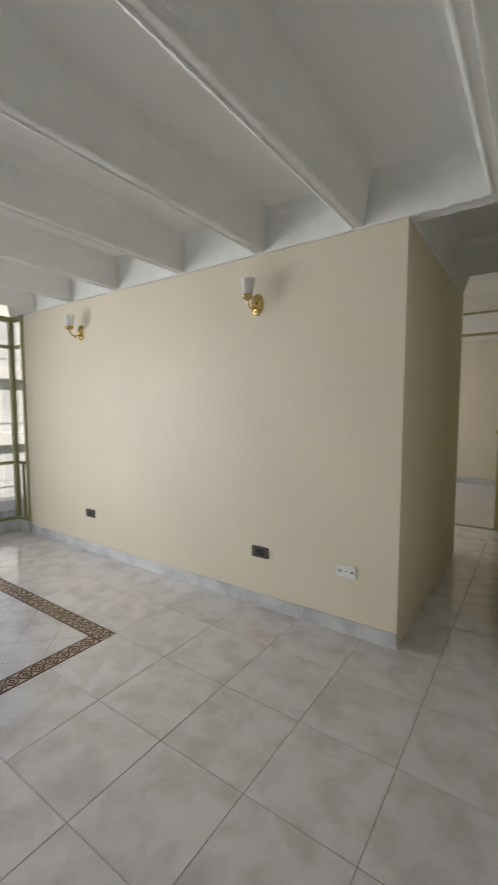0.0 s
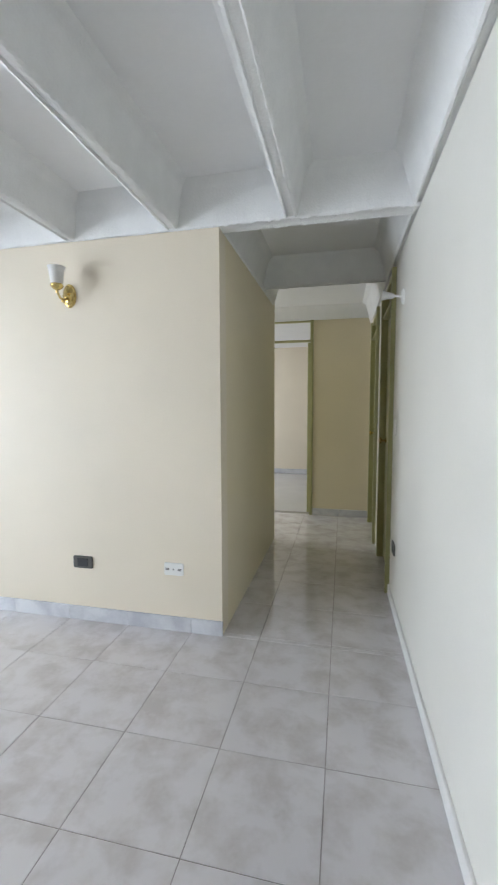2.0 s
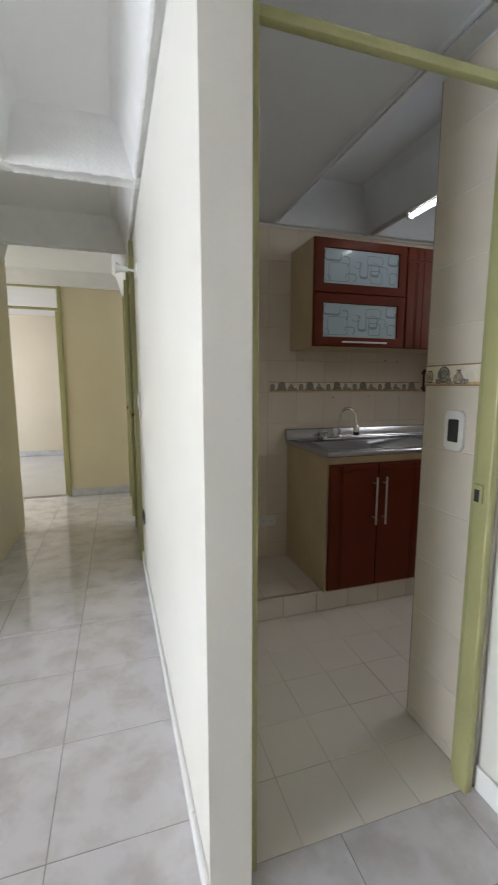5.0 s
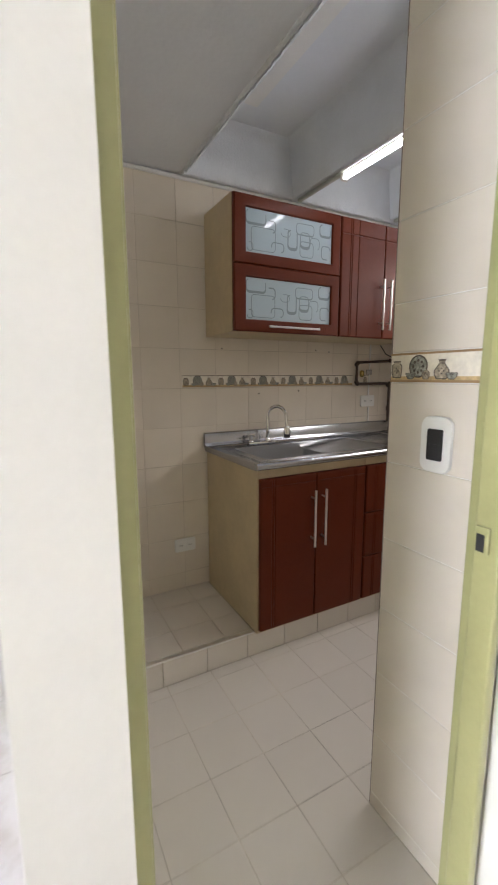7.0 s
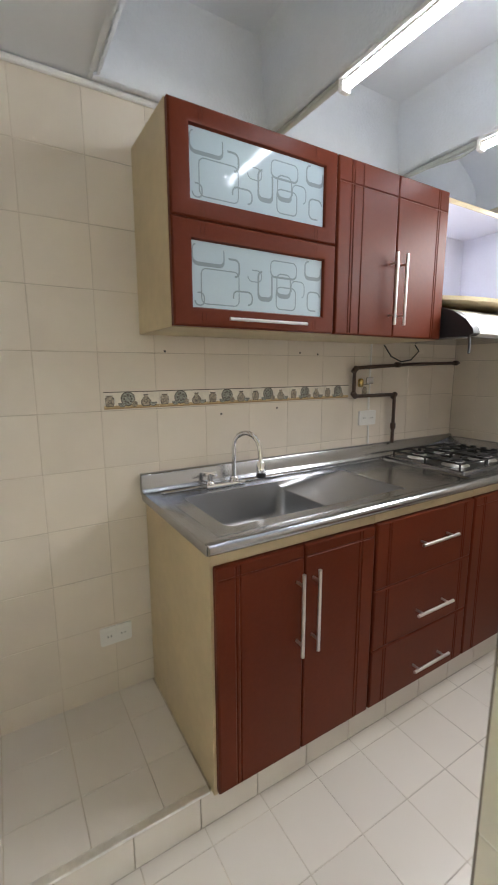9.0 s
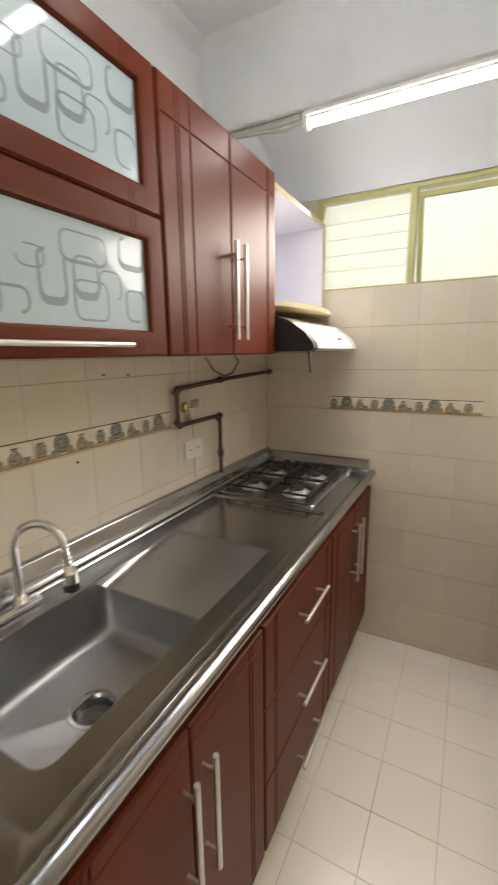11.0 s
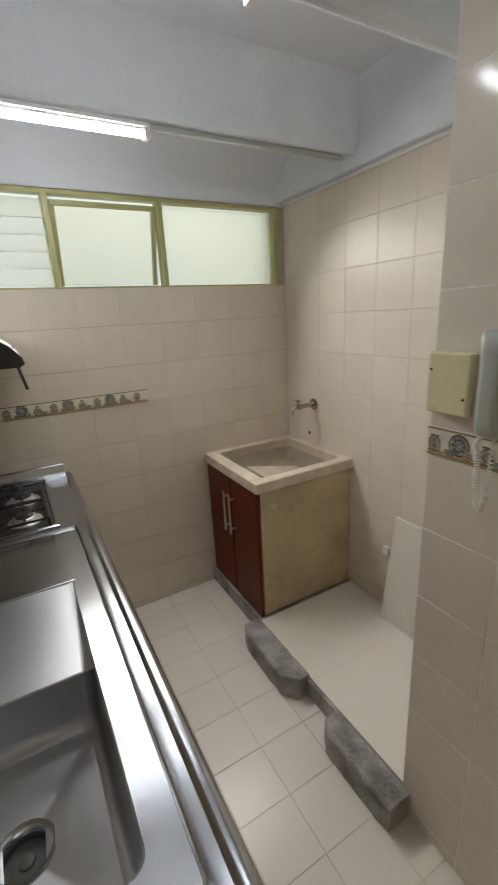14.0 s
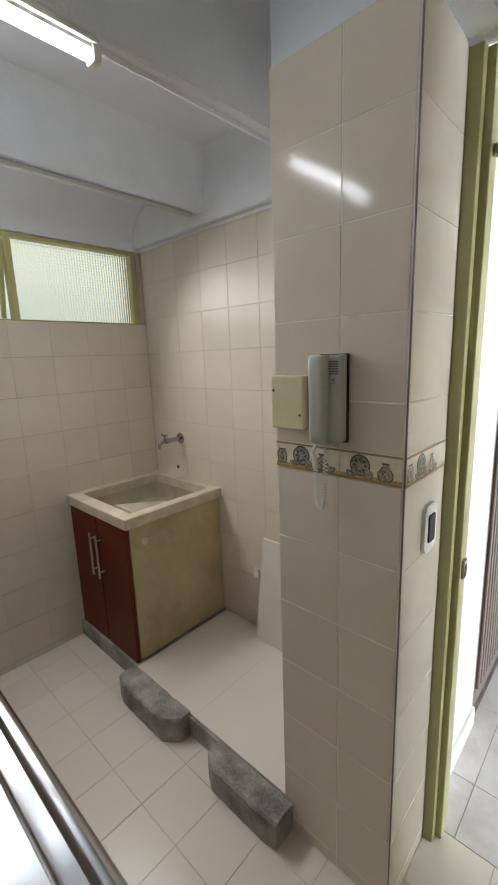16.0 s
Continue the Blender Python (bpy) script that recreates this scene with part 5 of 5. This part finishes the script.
hood = thing("range_hood", (4.32, 4.2, 1.47), "white range hood with black curved end caps", "range hood")
prof = [(4.392, 1.615), (4.19, 1.612), (4.10, 1.600), (4.02, 1.572), (3.965, 1.535), (3.935, 1.498), (3.93, 1.480), (3.945, 1.472), (4.392, 1.472)]
part("shell", loft([[(x, y, z) for y, z in prof] for x in (4.075, 4.58)]), M_WHITEP, hood, "white curved shell", smooth=40)
for x0, x1 in ((4.028, 4.0745), (4.5805, 4.625)):
    part("end_cap", loft([[(x, y, z) for y, z in [(4.392, 1.617), (4.19, 1.615), (4.10, 1.603), (4.018, 1.575), (3.962, 1.537), (3.932, 1.5), (3.927, 1.480), (3.943, 1.470), (4.392, 1.470)]] for x in (x0, x1)]), M_BLACKP if x0 < 4.3 else M_WHITEP, hood, "black plastic end cap" if x0 < 4.3 else "", smooth=40)
part("badge", box(4.40, 4.45, 3.947, 3.951, 1.5155, 1.523), M_DARKP, hood, "small dark badge", smooth=0)
part("filter", box(4.09, 4.565, 3.98, 4.36, 1.466, 1.4715, bevel=0.002), M_STEEL, hood, "steel grease filter")
part("cord", tube([(4.04, 3.95, 1.475), (4.035, 3.945, 1.45), (4.028, 3.94, 1.425), (4.02, 3.935, 1.40)], 0.005), M_BLACKP, hood, "dangling black cord")
part("bracket", box(4.02, 4.60, 4.38, 4.392, 1.618, 1.627), M_WHITEP, hood)

# gas pipe, sockets and cables on the back wall
gp = thing("gas_pipe", (4.1, 4.37, 1.2), "brown painted gas pipe with elbows and valve", "pipe")
part("pipe_run", tube([(4.63, 4.365, 1.372), (4.2, 4.365, 1.362), (3.845, 4.365, 1.345), (3.828, 4.365, 1.34), (3.822, 4.365, 1.325), (3.822, 4.365, 1.235), (3.827, 4.365, 1.22), (3.842, 4.365, 1.212), (4.085, 4.365, 1.212), (4.102, 4.365, 1.206), (4.108, 4.365, 1.19), (4.108, 4.365, 0.962)], 0.0085, 10), M_PIPE, gp)
for p, ax in (((3.824, 4.365, 1.336), (0.7, 0, 0.7)), ((3.826, 4.365, 1.218), (0.7, 0, -0.7)), ((4.104, 4.365, 1.206), (0.7, 0, 0.7)), ((4.12, 4.365, 1.36), (1, 0, 0)), ((4.6, 4.365, 1.371), (1, 0, 0)), ((4.108, 4.365, 1.05), (0, 0, 1))):
    part("elbow", lathe([(0.0115, -0.016), (0.0135, -0.012), (0.0135, 0.012), (0.0115, 0.016)], p, ax, 14), M_PIPE, gp)
v = part("valve", lathe([(0.009, -0.02), (0.014, -0.012), (0.014, 0.012), (0.009, 0.02)], (3.86, 4.36, 1.275), (0, 0, 1), 8), M_BRASS, gp, "brass valve body")
part("valve_lever", box(3.885, 3.93, 4.345, 4.352, 1.27, 1.30, bevel=0.002), M_STEEL, gp, "grey valve lever")
outlet(3.945, 1.10, 0.115, 0.072, 4.3950, "-y", M_WHITEP, M_WHITEP, "white double socket above the worktop", "double")
solid("cable_trunking", tube([(3.955, 4.391, 1.46), (3.952, 4.391, 1.14)], 0.005, bm=tube([(3.955, 4.391, 1.06), (3.958, 4.391, 0.968)], 0.005)), M_WHITEP, "thin white cable conduit beside the socket", "conduit")
solid("cable", tube([(4.02, 4.37, 1.455), (4.05, 4.35, 1.40), (4.12, 4.345, 1.375), (4.2, 4.35, 1.385), (4.27, 4.36, 1.43), (4.25, 4.37, 1.462)], 0.0035, 6), M_BLACKP, "loose black cable under the wall cabinet", "cable")
outlet(2.672, 0.365, 0.115, 0.07, 4.3950, "-y", M_WHITEP, M_WHITEP, "white double socket low on the tiled wall", "double")
for x, z in ((2.905, 1.405), (3.52, 1.41), (3.62, 1.405), (3.13, 1.165), (3.40, 1.175)):
    solid("wall_plug", lathe([(0.0045, 0), (0.004, 0.002), (0.001, 0.001)], (x, 4.3955, z), (0, -1, 0), 10), M_BLACKP, "small dark drilled wall plug in a tile", "wall plug", "wall plugs")


# ---------- kitchen: tube lights ----------
def tube_light(x, y0, y1, z, label):
    """A slim batten lamp fixed under a ceiling rib."""
    t = thing("tube_light", (x, (y0 + y1) / 2, z), label, "ceiling lamp", "kitchen tube lights")
    part("housing", box(x - 0.022, x + 0.022, y0 - 0.012, y1 + 0.012, z + 0.004, z + 0.0175, bevel=0.003), M_WHITEP, t)
    part("spine", box(x - 0.012, x + 0.012, y0 - 0.008, y1 + 0.008, z - 0.003, z + 0.0045), M_WHITEP, t)
    part("diffuser", tube([(x, y0, z - 0.013), (x, y1, z - 0.013)], 0.0105, 20), M_TUBE, t, "glowing white diffuser")
    for a, b in ((y0 - 0.022, y0 - 0.001), (y1 + 0.001, y1 + 0.022)):
        part("end_cap", box(x - 0.019, x + 0.019, a, b, z - 0.028, z + 0.0175, bevel=0.007), M_WHITEP, t)
    return t


tube_light(3.338, 3.46, 3.957, 2.172, "lit white tube light under a kitchen ceiling rib")
tube_light(4.050, 3.450, 3.962, 2.187, "lit white tube light near the kitchen window")
for x, a, b in ((3.338, 3.985, 4.33), (4.05, 3.99, 4.33), (4.05, 2.60, 3.42)):
    solid("cable_trunking", box(x - 0.011, x + 0.011, a, b, 2.176 if x < 4 else 2.19, 2.191 if x < 4 else 2.206, bevel=0.003), M_GREYP, "grey plastic cable trunking under a ceiling rib", "conduit")
solid("cable", tube([(4.04, 3.985, 2.18), (4.03, 4.04, 2.165), (4.02, 4.13, 2.172), (4.02, 4.25, 2.182)], 0.006, 8), M_GREYP, "sagging grey lamp cable", "cable")

# ---------- kitchen: intercom and switch on the tiled stub ----------
PX0, PX1, PY = 2.782, 3.142, 3.117
ic = thing("junction_box", (3.086, PY, 1.42), "cream plastic junction cover with two screws", "box")
part("cover", box(3.036, 3.137, PY + 0.001, PY + 0.026, 1.354, 1.490, bevel=0.004), M_CREAMP, ic)
for x, z in ((3.128, 1.452), (3.045, 1.392)):
    part("screw", lathe([(0.0035, 0), (0.003, 0.0015), (0.0005, 0.002)], (x, PY + 0.026, z), (0, 1, 0), 8), M_BLACKP, ic)
for g in ((3.045, 3.075, PY + 0.0255, PY + 0.0266, 1.468, 1.480), (3.11, 3.127, PY + 0.0255, PY + 0.0266, 1.362, 1.372)):
    part("label_mark", box(*g), M_CREAMP, ic, smooth=0)
ph = thing("intercom_phone", (2.98, PY, 1.43), "grey wall intercom handset with coiled cord", "intercom")
part("backing", box(2.9205, 2.998, PY + 0.0005, PY + 0.007, 1.332, 1.540, bevel=0.002), M_BLACKP, ph, "thin black sheet behind the base and handset")
part("base", box(2.922, 2.968, PY + 0.0072, PY + 0.036, 1.336, 1.538, bevel=0.006), M_GREYP, ph)
for i in range(6):
    part("grille_bar", box(2.930, 2.955, PY + 0.036, PY + 0.0372, 1.494 + i * 0.0055, 1.4968 + i * 0.0055), M_DARKP, ph, smooth=0)
part("button", lathe([(0.006, 0), (0.0055, 0.003), (0.001, 0.004)], (2.943, PY + 0.036, 1.478), (0, 1, 0), 12), M_CHROME, ph)
bm = bmesh.new()
lp = []
for z, y0, y1 in ((1.330, 0.014, 0.046), (1.336, 0.010, 0.054), (1.36, 0.010, 0.058), (1.43, 0.012, 0.056), (1.50, 0.010, 0.060), (1.532, 0.010, 0.060), (1.538, 0.014, 0.052)):
    lp.append([(a, PY + b, z) for a, b in rounded(2.978, (y0 + y1) / 2, 0.046, y1 - y0, 0.012, 4)])
loft(lp, bm)
part("handset", bm, M_GREYP, ph, "grey handset", smooth=60)
path = [Vector((2.972, PY + 0.022, 1.333)), Vector((2.971, PY + 0.024, 1.25)), Vector((2.975, PY + 0.024, 1.185)), Vector((2.983, PY + 0.024, 1.157)), Vector((2.994, PY + 0.024, 1.172)), Vector((2.999, PY + 0.024, 1.23)), Vector((3.000, PY + 0.026, 1.285)), Vector((3.008, PY + 0.026, 1.30)), Vector((2.992, PY + 0.026, 1.333))]
pts = []
N = 420
for i in range(N):
    f = i / (N - 1) * (len(path) - 1)
    k = min(int(f), len(path) - 2)
    p = path[k].lerp(path[k + 1], f - k)
    a = i * 1.05
    pts.append(p + Vector((0.0048 * math.cos(a), 0.0048 * math.sin(a), 0)))
part("coiled_cord", tube(pts, 0.0017, 5), M_WHITEP, ph, "white coiled cord")
outlet(2.968, 1.105, 0.078, 0.128, PX0 - 0.0005, "-x", M_WHITEP, M_BLACKP, "white switch plate with dark rockers", "switch")

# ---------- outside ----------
# self-lit backdrop behind the kitchen panes; it also keeps the sun out
solid("light_well_wall", box(7.5, 7.8, -10, 16, -9, 12), M_WELL, "pale backdrop wall with added glow outside the kitchen", "wall", kind="structure")
solid("ground", box(-80, 80, -80, 80, -9.2, -9.0), M_GROUND, "grey paved courtyard far below", "ground", kind="structure")
ap = thing("apartment_building", (-16, 9, -9), "white apartment block with glazed balconies", "building")
part("wall", box(-20, -16.0, -6, 26, -9, 5.6), M_FACADE, ap)
part("roof", box(-20.3, -15.6, -6.3, 26.3, 5.6, 5.9), M_FACADE, ap)
for f in range(-3, 2):
    z = f * 2.55 + 0.2
    part("floor_band", box(-16.0, -15.3, -6, 26, z - 0.32, z + 0.08, bevel=0.02), M_FACADE, ap)
    part("railing", box(-15.36, -15.32, -6, 26, z + 0.85, z + 0.9), M_RAIL, ap)
    if -2 <= f <= 2:
        for k in range(60):
            y = 4.0 + k * 0.2
            part("railing_bar", box(-15.35, -15.33, y, y + 0.014, z + 0.08, z + 0.85), M_RAIL, ap, smooth=0)
    for k in range(11):
        y = -5.4 + k * 2.9
        w = part("window", box(-16.06, -15.97, y, y + 2.3, z + 0.12, z + 2.15), M_FACADE, ap)
        for j in range(3):
            part("pane", box(-15.975, -15.955, y + 0.06 + j * 0.75, y + 0.74 + j * 0.75, z + 0.2, z + 2.08), M_FGLASS, w, smooth=0)

# ---------- tiles of floors and walls ----------
xs = lines(-2.93, 2.79, 1.147, STEP)
ys = lines(0.7, 4.10, 2.964, STEP)
inside = lambda u, v: X0 < u < X1 and Y0 < v < Y1
tiles(floor, "tile", lines(-2.93, 1.93, 1.147, STEP), ys, "z", -0.006, M_TILE, gap=0.0024, keep=lambda u, v: not inside(u, v))
tiles(floor, "tile", lines(1.93, 2.79, 1.147, STEP), lines(0.7, 2.80, 2.964, STEP), "z", -0.006, M_TILE, gap=0.0024)
# field inside the inlay, laid on the slant
bm = bmesh.new()
a, b = X0 + W, X1 - W
c, e = Y0 + W, Y1 - W
box(a + 0.001, b - 0.001, c + 0.001, e - 0.001, -0.0055, -0.0008, bm=bm)
solid("floor_inlay_field", bm, M_TILE, "pale polished tiles inside the mosaic border", "floor", kind="structure")
bm = bmesh.new()
for k in range(-6, 7):
    for s in (1, -1):
        m = 0.27 * k
        cxm, cym = (a + b) / 2, (c + e) / 2
        h = (b - a) / 2 - 0.002
        pts = []
        for t in (-h, h):
            v = s * t + m
            if abs(v) <= h:
                pts.append((t, v))
        for t in (-h, h):
            u = s * (t - m)
            if abs(u) < h:
                pts.append((u, t))
        if len(pts) >= 2:
            p0, p1 = pts[0], pts[-1]
            d = Vector((p1[0] - p0[0], p1[1] - p0[1], 0))
            if d.length > 0.05:
                n = Vector((-d.y, d.x, 0)).normalized() * 0.0014
                o = Vector((cxm, cym, -0.0004))
                q0, q1 = Vector((*p0, 0)) + o, Vector((*p1, 0)) + o
                bm.faces.new([bm.verts.new(q) for q in (q0 - n, q1 - n, q1 + n, q0 + n)])
solid("floor_inlay_joints", bm, M_GROUT, "grey diagonal tile joints", "floor", kind="structure", smooth=0)
tiles(floor_hall, "tile", lines(-1.6, 1.93, 1.147, STEP), lines(4.10, 6.9, 2.964, STEP), "z", -0.006, M_TILE, keep=lambda u, v: u > 0.94 or v > 5.85)
bm = bmesh.new()
for u0, u1 in zip(xs, xs[1:]):
    for v0, v1 in zip(lines(-1.6, 0.7, 2.964, STEP), lines(-1.6, 0.7, 2.964, STEP)[1:]):
        box(u0 + 0.0015, u1 - 0.0015, v0 + 0.0015, v1 - 0.0015, -0.006, 0.0, bm=bm)
far = solid("floor_rear", bm, M_TILE, "polished grey marbled stoneware tiles", "floor", kind="structure", smooth=0)

kx, ky = lines(2.053, 4.64, 3.558, 0.194), lines(2.80, 3.866, 3.41, 0.199)
tiles(floor_kitchen, "tile", kx, ky, "z", -0.0062, M_KTILE, gap=0.0022, keep=lambda u, v: not (u > 2.79 and v < 3.0) )
# walls of the kitchen
bx, bz = lines(2.053, 4.638, 2.277, 0.1965), lines(0.112, 2.19, 1.001, 0.1985)
tiles(wall_back, "tile", bx, bz, "-y", 4.401, M_WTILE, gap=0.0020, upright=0.0014)
wy, wz = lines(2.50, 4.394, 3.860, 0.197), [0.0, 0.03, 0.225, 0.42, 0.612, 0.803, 0.995, 1.19, 1.383, 1.577, 1.75]
tiles(wall_window, "tile", wy, wz, "-x", 4.646, M_WTILE, gap=0.0026, upright=0.0006)
tx, tz = lines(3.142, 4.639, 3.930, 0.199), lines(0.1, 2.158, 1.382, 0.198)
tiles(wall_tap, "tile", tx, tz, "+y", 2.494, M_WTILE, gap=0.0020, upright=0.0016)
pz = [0.0, 0.045, 0.24, 0.436, 0.633, 0.833, 1.04, 1.243, 1.314, 1.431, 1.621, 1.817, 2.010, 2.192]
tiles(wall_pillar, "tile", [PX0 + 0.006, 2.946, PX1 - 0.001], pz, "+y", 3.111, M_PTILE, gap=0.0034, keep=lambda u, v: not 1.243 < v < 1.314)
tiles(wall_pillar, "tile", [2.862, PY - 0.001], pz, "-x", 2.788, M_PTILE, gap=0.0022, keep=lambda u, v: not 1.243 < v < 1.314)
solid("corner_strip", box(PX0 - 0.0005, PX0 + 0.004, PY - 0.004, PY + 0.0005, 0, 2.192, bevel=0.002), M_GATE, "brown corner trim of the tiled stub", "trim", kind="structure")
solid("cornice", tube([(2.05, 4.388, 2.19), (4.63, 4.388, 2.19)], 0.010, 8), M_ROUGH, "rough white plaster joint above the tiles", "trim", kind="structure")
solid("cornice", tube([(3.14, 2.507, 2.158), (4.63, 2.507, 2.158)], 0.009, 8), M_ROUGH, "rough white plaster joint above the tiles", "trim", kind="structure")


# ---------- painted border tiles ----------
def pot_outline(kind, s):
    """Half outlines of painted pots, mirrored."""
    prof = {"jug": [(0.0, 0), (0.28, 0), (0.42, 0.2), (0.45, 0.45), (0.25, 0.7), (0.16, 0.82), (0.22, 1.0)],
            "bowl": [(0.0, 0), (0.25, 0), (0.5, 0.25), (0.6, 0.5), (0.52, 0.6)],
            "pot": [(0.0, 0), (0.26, 0), (0.42, 0.3), (0.40, 0.6), (0.24, 0.74), (0.06, 0.8), (0.05, 1.0)],
            "vase": [(0.0, 0), (0.32, 0), (0.40, 0.3), (0.40, 0.75), (0.25, 0.85), (0.30, 1.0)],
            "plate": [(0.5 * math.sin(math.pi * i / 10) + 0.001, 1.0 * (0.5 - 0.5 * math.cos(math.pi * i / 10))) for i in range(11)]}[kind]
    return [(x * s, z * s) for x, z in prof] + [(-x * s, z * s) for x, z in prof[::-1]]


def border_tile(parent, origin, across, normal, length, height, lines_too, shift=0):
    """One decor tile: origin is its lower start corner on the wall; across runs along it."""
    A, N, Z = Vector(across), Vector(normal), Vector((0, 0, 1))
    O = Vector(origin)
    def slab(u0, u1, v0, v1, d0, d1):
        return loft([[O + A * u + Z * v + N * d for u, v in ((u0, v0), (u1, v0), (u1, v1), (u0, v1))] for d in (d0, d1)])
    t = part("border_tile", slab(0.0008, length - 0.0008, 0.0008, height - 0.0008, 0.0, 0.0035), M_BTILE, parent, "ivory decor tile with painted pottery", smooth=0)
    outline, fills, plates, dots = bmesh.new(), bmesh.new(), bmesh.new(), bmesh.new()
    row = [(0.42, "plate", 0.84), (0.10, "vase", 0.64), (0.315, "bowl", 0.40), (0.535, "pot", 0.42), (0.745, "jug", 0.70), (0.875, "bowl", 0.40)]
    part("shelf_band", slab(0.0009, length - 0.0009, height * 0.07, height * 0.20, 0.0035, 0.0037), M_BSHELF, t, "ochre painted shelf", smooth=0)
    for k, (f, kind, s) in enumerate(row):
        u, s = f * 0.1965 - 0.027 * shift, s * min(height, 0.063)
        half = s * max(x for x, z in pot_outline(kind, 1.0))
        if u + half > length - 0.001 or u - half < 0.001:
            continue
        base = height * (0.15 if kind in ("plate", "vase") else 0.10)
        o = pot_outline(kind, s)
        mid = s * (0.5 if kind == "plate" else 0.42)
        for bm, scale, lift in ((outline, 1.0, 0.0040), (plates if kind in ("plate", "bowl") else fills, 0.87, 0.0042)):
            bm.faces.new([bm.verts.new(O + A * (u + x * scale) + Z * (base + mid + (z - mid) * scale) + N * (lift + 0.0003 * k)) for x, z in o])
        rings = ((0.26, 8, 0.07),) if kind == "plate" else ((0.13, 4, 0.05),)
        for rad, n, size in rings:
            for q in range(n):
                a = 2 * math.pi * q / n
                c = (u + s * rad * math.cos(a), base + mid + s * rad * math.sin(a))
                dots.faces.new([dots.verts.new(O + A * (c[0] + s * size * math.cos(b_)) + Z * (c[1] + s * size * math.sin(b_)) + N * (0.0048 + 0.0003 * k)) for b_ in (0, 1.05, 2.1, 3.14, 4.2, 5.25)])
    for name, bm, material, label in (("painted_outline", outline, M_POT, "dark painted pot outlines"), ("painted_pots", fills, M_POT_FILL, "ochre-grey painted jugs"), ("painted_plates", plates, M_POT_B, "sage painted plates and bowls"), ("painted_motif", dots, M_POT, "dark dots on the pots")):
        if bm.faces:
            part(name, bm, material, t, label, smooth=0)
    if lines_too:
        part("border_line", loft([[O + A * p + Z * v + N * d for p, v in ((0, 0), (length, 0), (length, height * 0.08), (0, height * 0.08))] for d in (0.0036, 0.0046)]), M_BLINE, t, "ochre stripe", smooth=0)
        part("border_line", loft([[O + A * p + Z * v + N * d for p, v in ((0, height * 0.93), (length, height * 0.93), (length, height), (0, height))] for d in (0.0036, 0.0046)]), M_BLINE, t, "ochre stripe", smooth=0)
    else:
        part("border_line", loft([[O + A * p + Z * v + N * d for p, v in ((0, 0), (length, 0), (length, height * 0.07), (0, height * 0.07))] for d in (0.0036, 0.0044)]), M_BLINE, t, "ochre stripe", smooth=0)
        part("border_line", loft([[O + A * p + Z * v + N * d for p, v in ((0, height * 0.95), (length, height * 0.95), (length, height), (0, height))] for d in (0.0036, 0.0044)]), M_POT, t, "dark brown stripe", smooth=0)


for i in range(6):
    L = 0.1965 if i < 5 else 0.15
    border_tile(wall_back, (2.680 + i * 0.1965, 4.3952, 1.205), (1, 0, 0), (0, -1, 0), L, 0.06, False)
border_tile(wall_back, (3.90, 4.3950, 1.207), (1, 0, 0), (0, -1, 0), 0.06, 0.06, False)
for i in range(4):
    L = 0.1965 if i < 3 else 0.075
    border_tile(wall_window, (4.6402, 4.048 - i * 0.1965, 1.192), (0, -1, 0), (-1, 0, 0), L, 0.062, False)
border_tile(wall_pillar, (PX1, PY - 0.0022, 1.244), (-1, 0, 0), (0, 1, 0), 0.196, 0.069, True)
border_tile(wall_pillar, (2.946, PY - 0.0022, 1.244), (-1, 0, 0), (0, 1, 0), 0.158, 0.069, True, 1)
border_tile(wall_pillar, (PX0 + 0.0022, PY - 0.002, 1.244), (0, -1, 0), (-1, 0, 0), 0.25, 0.069, True)
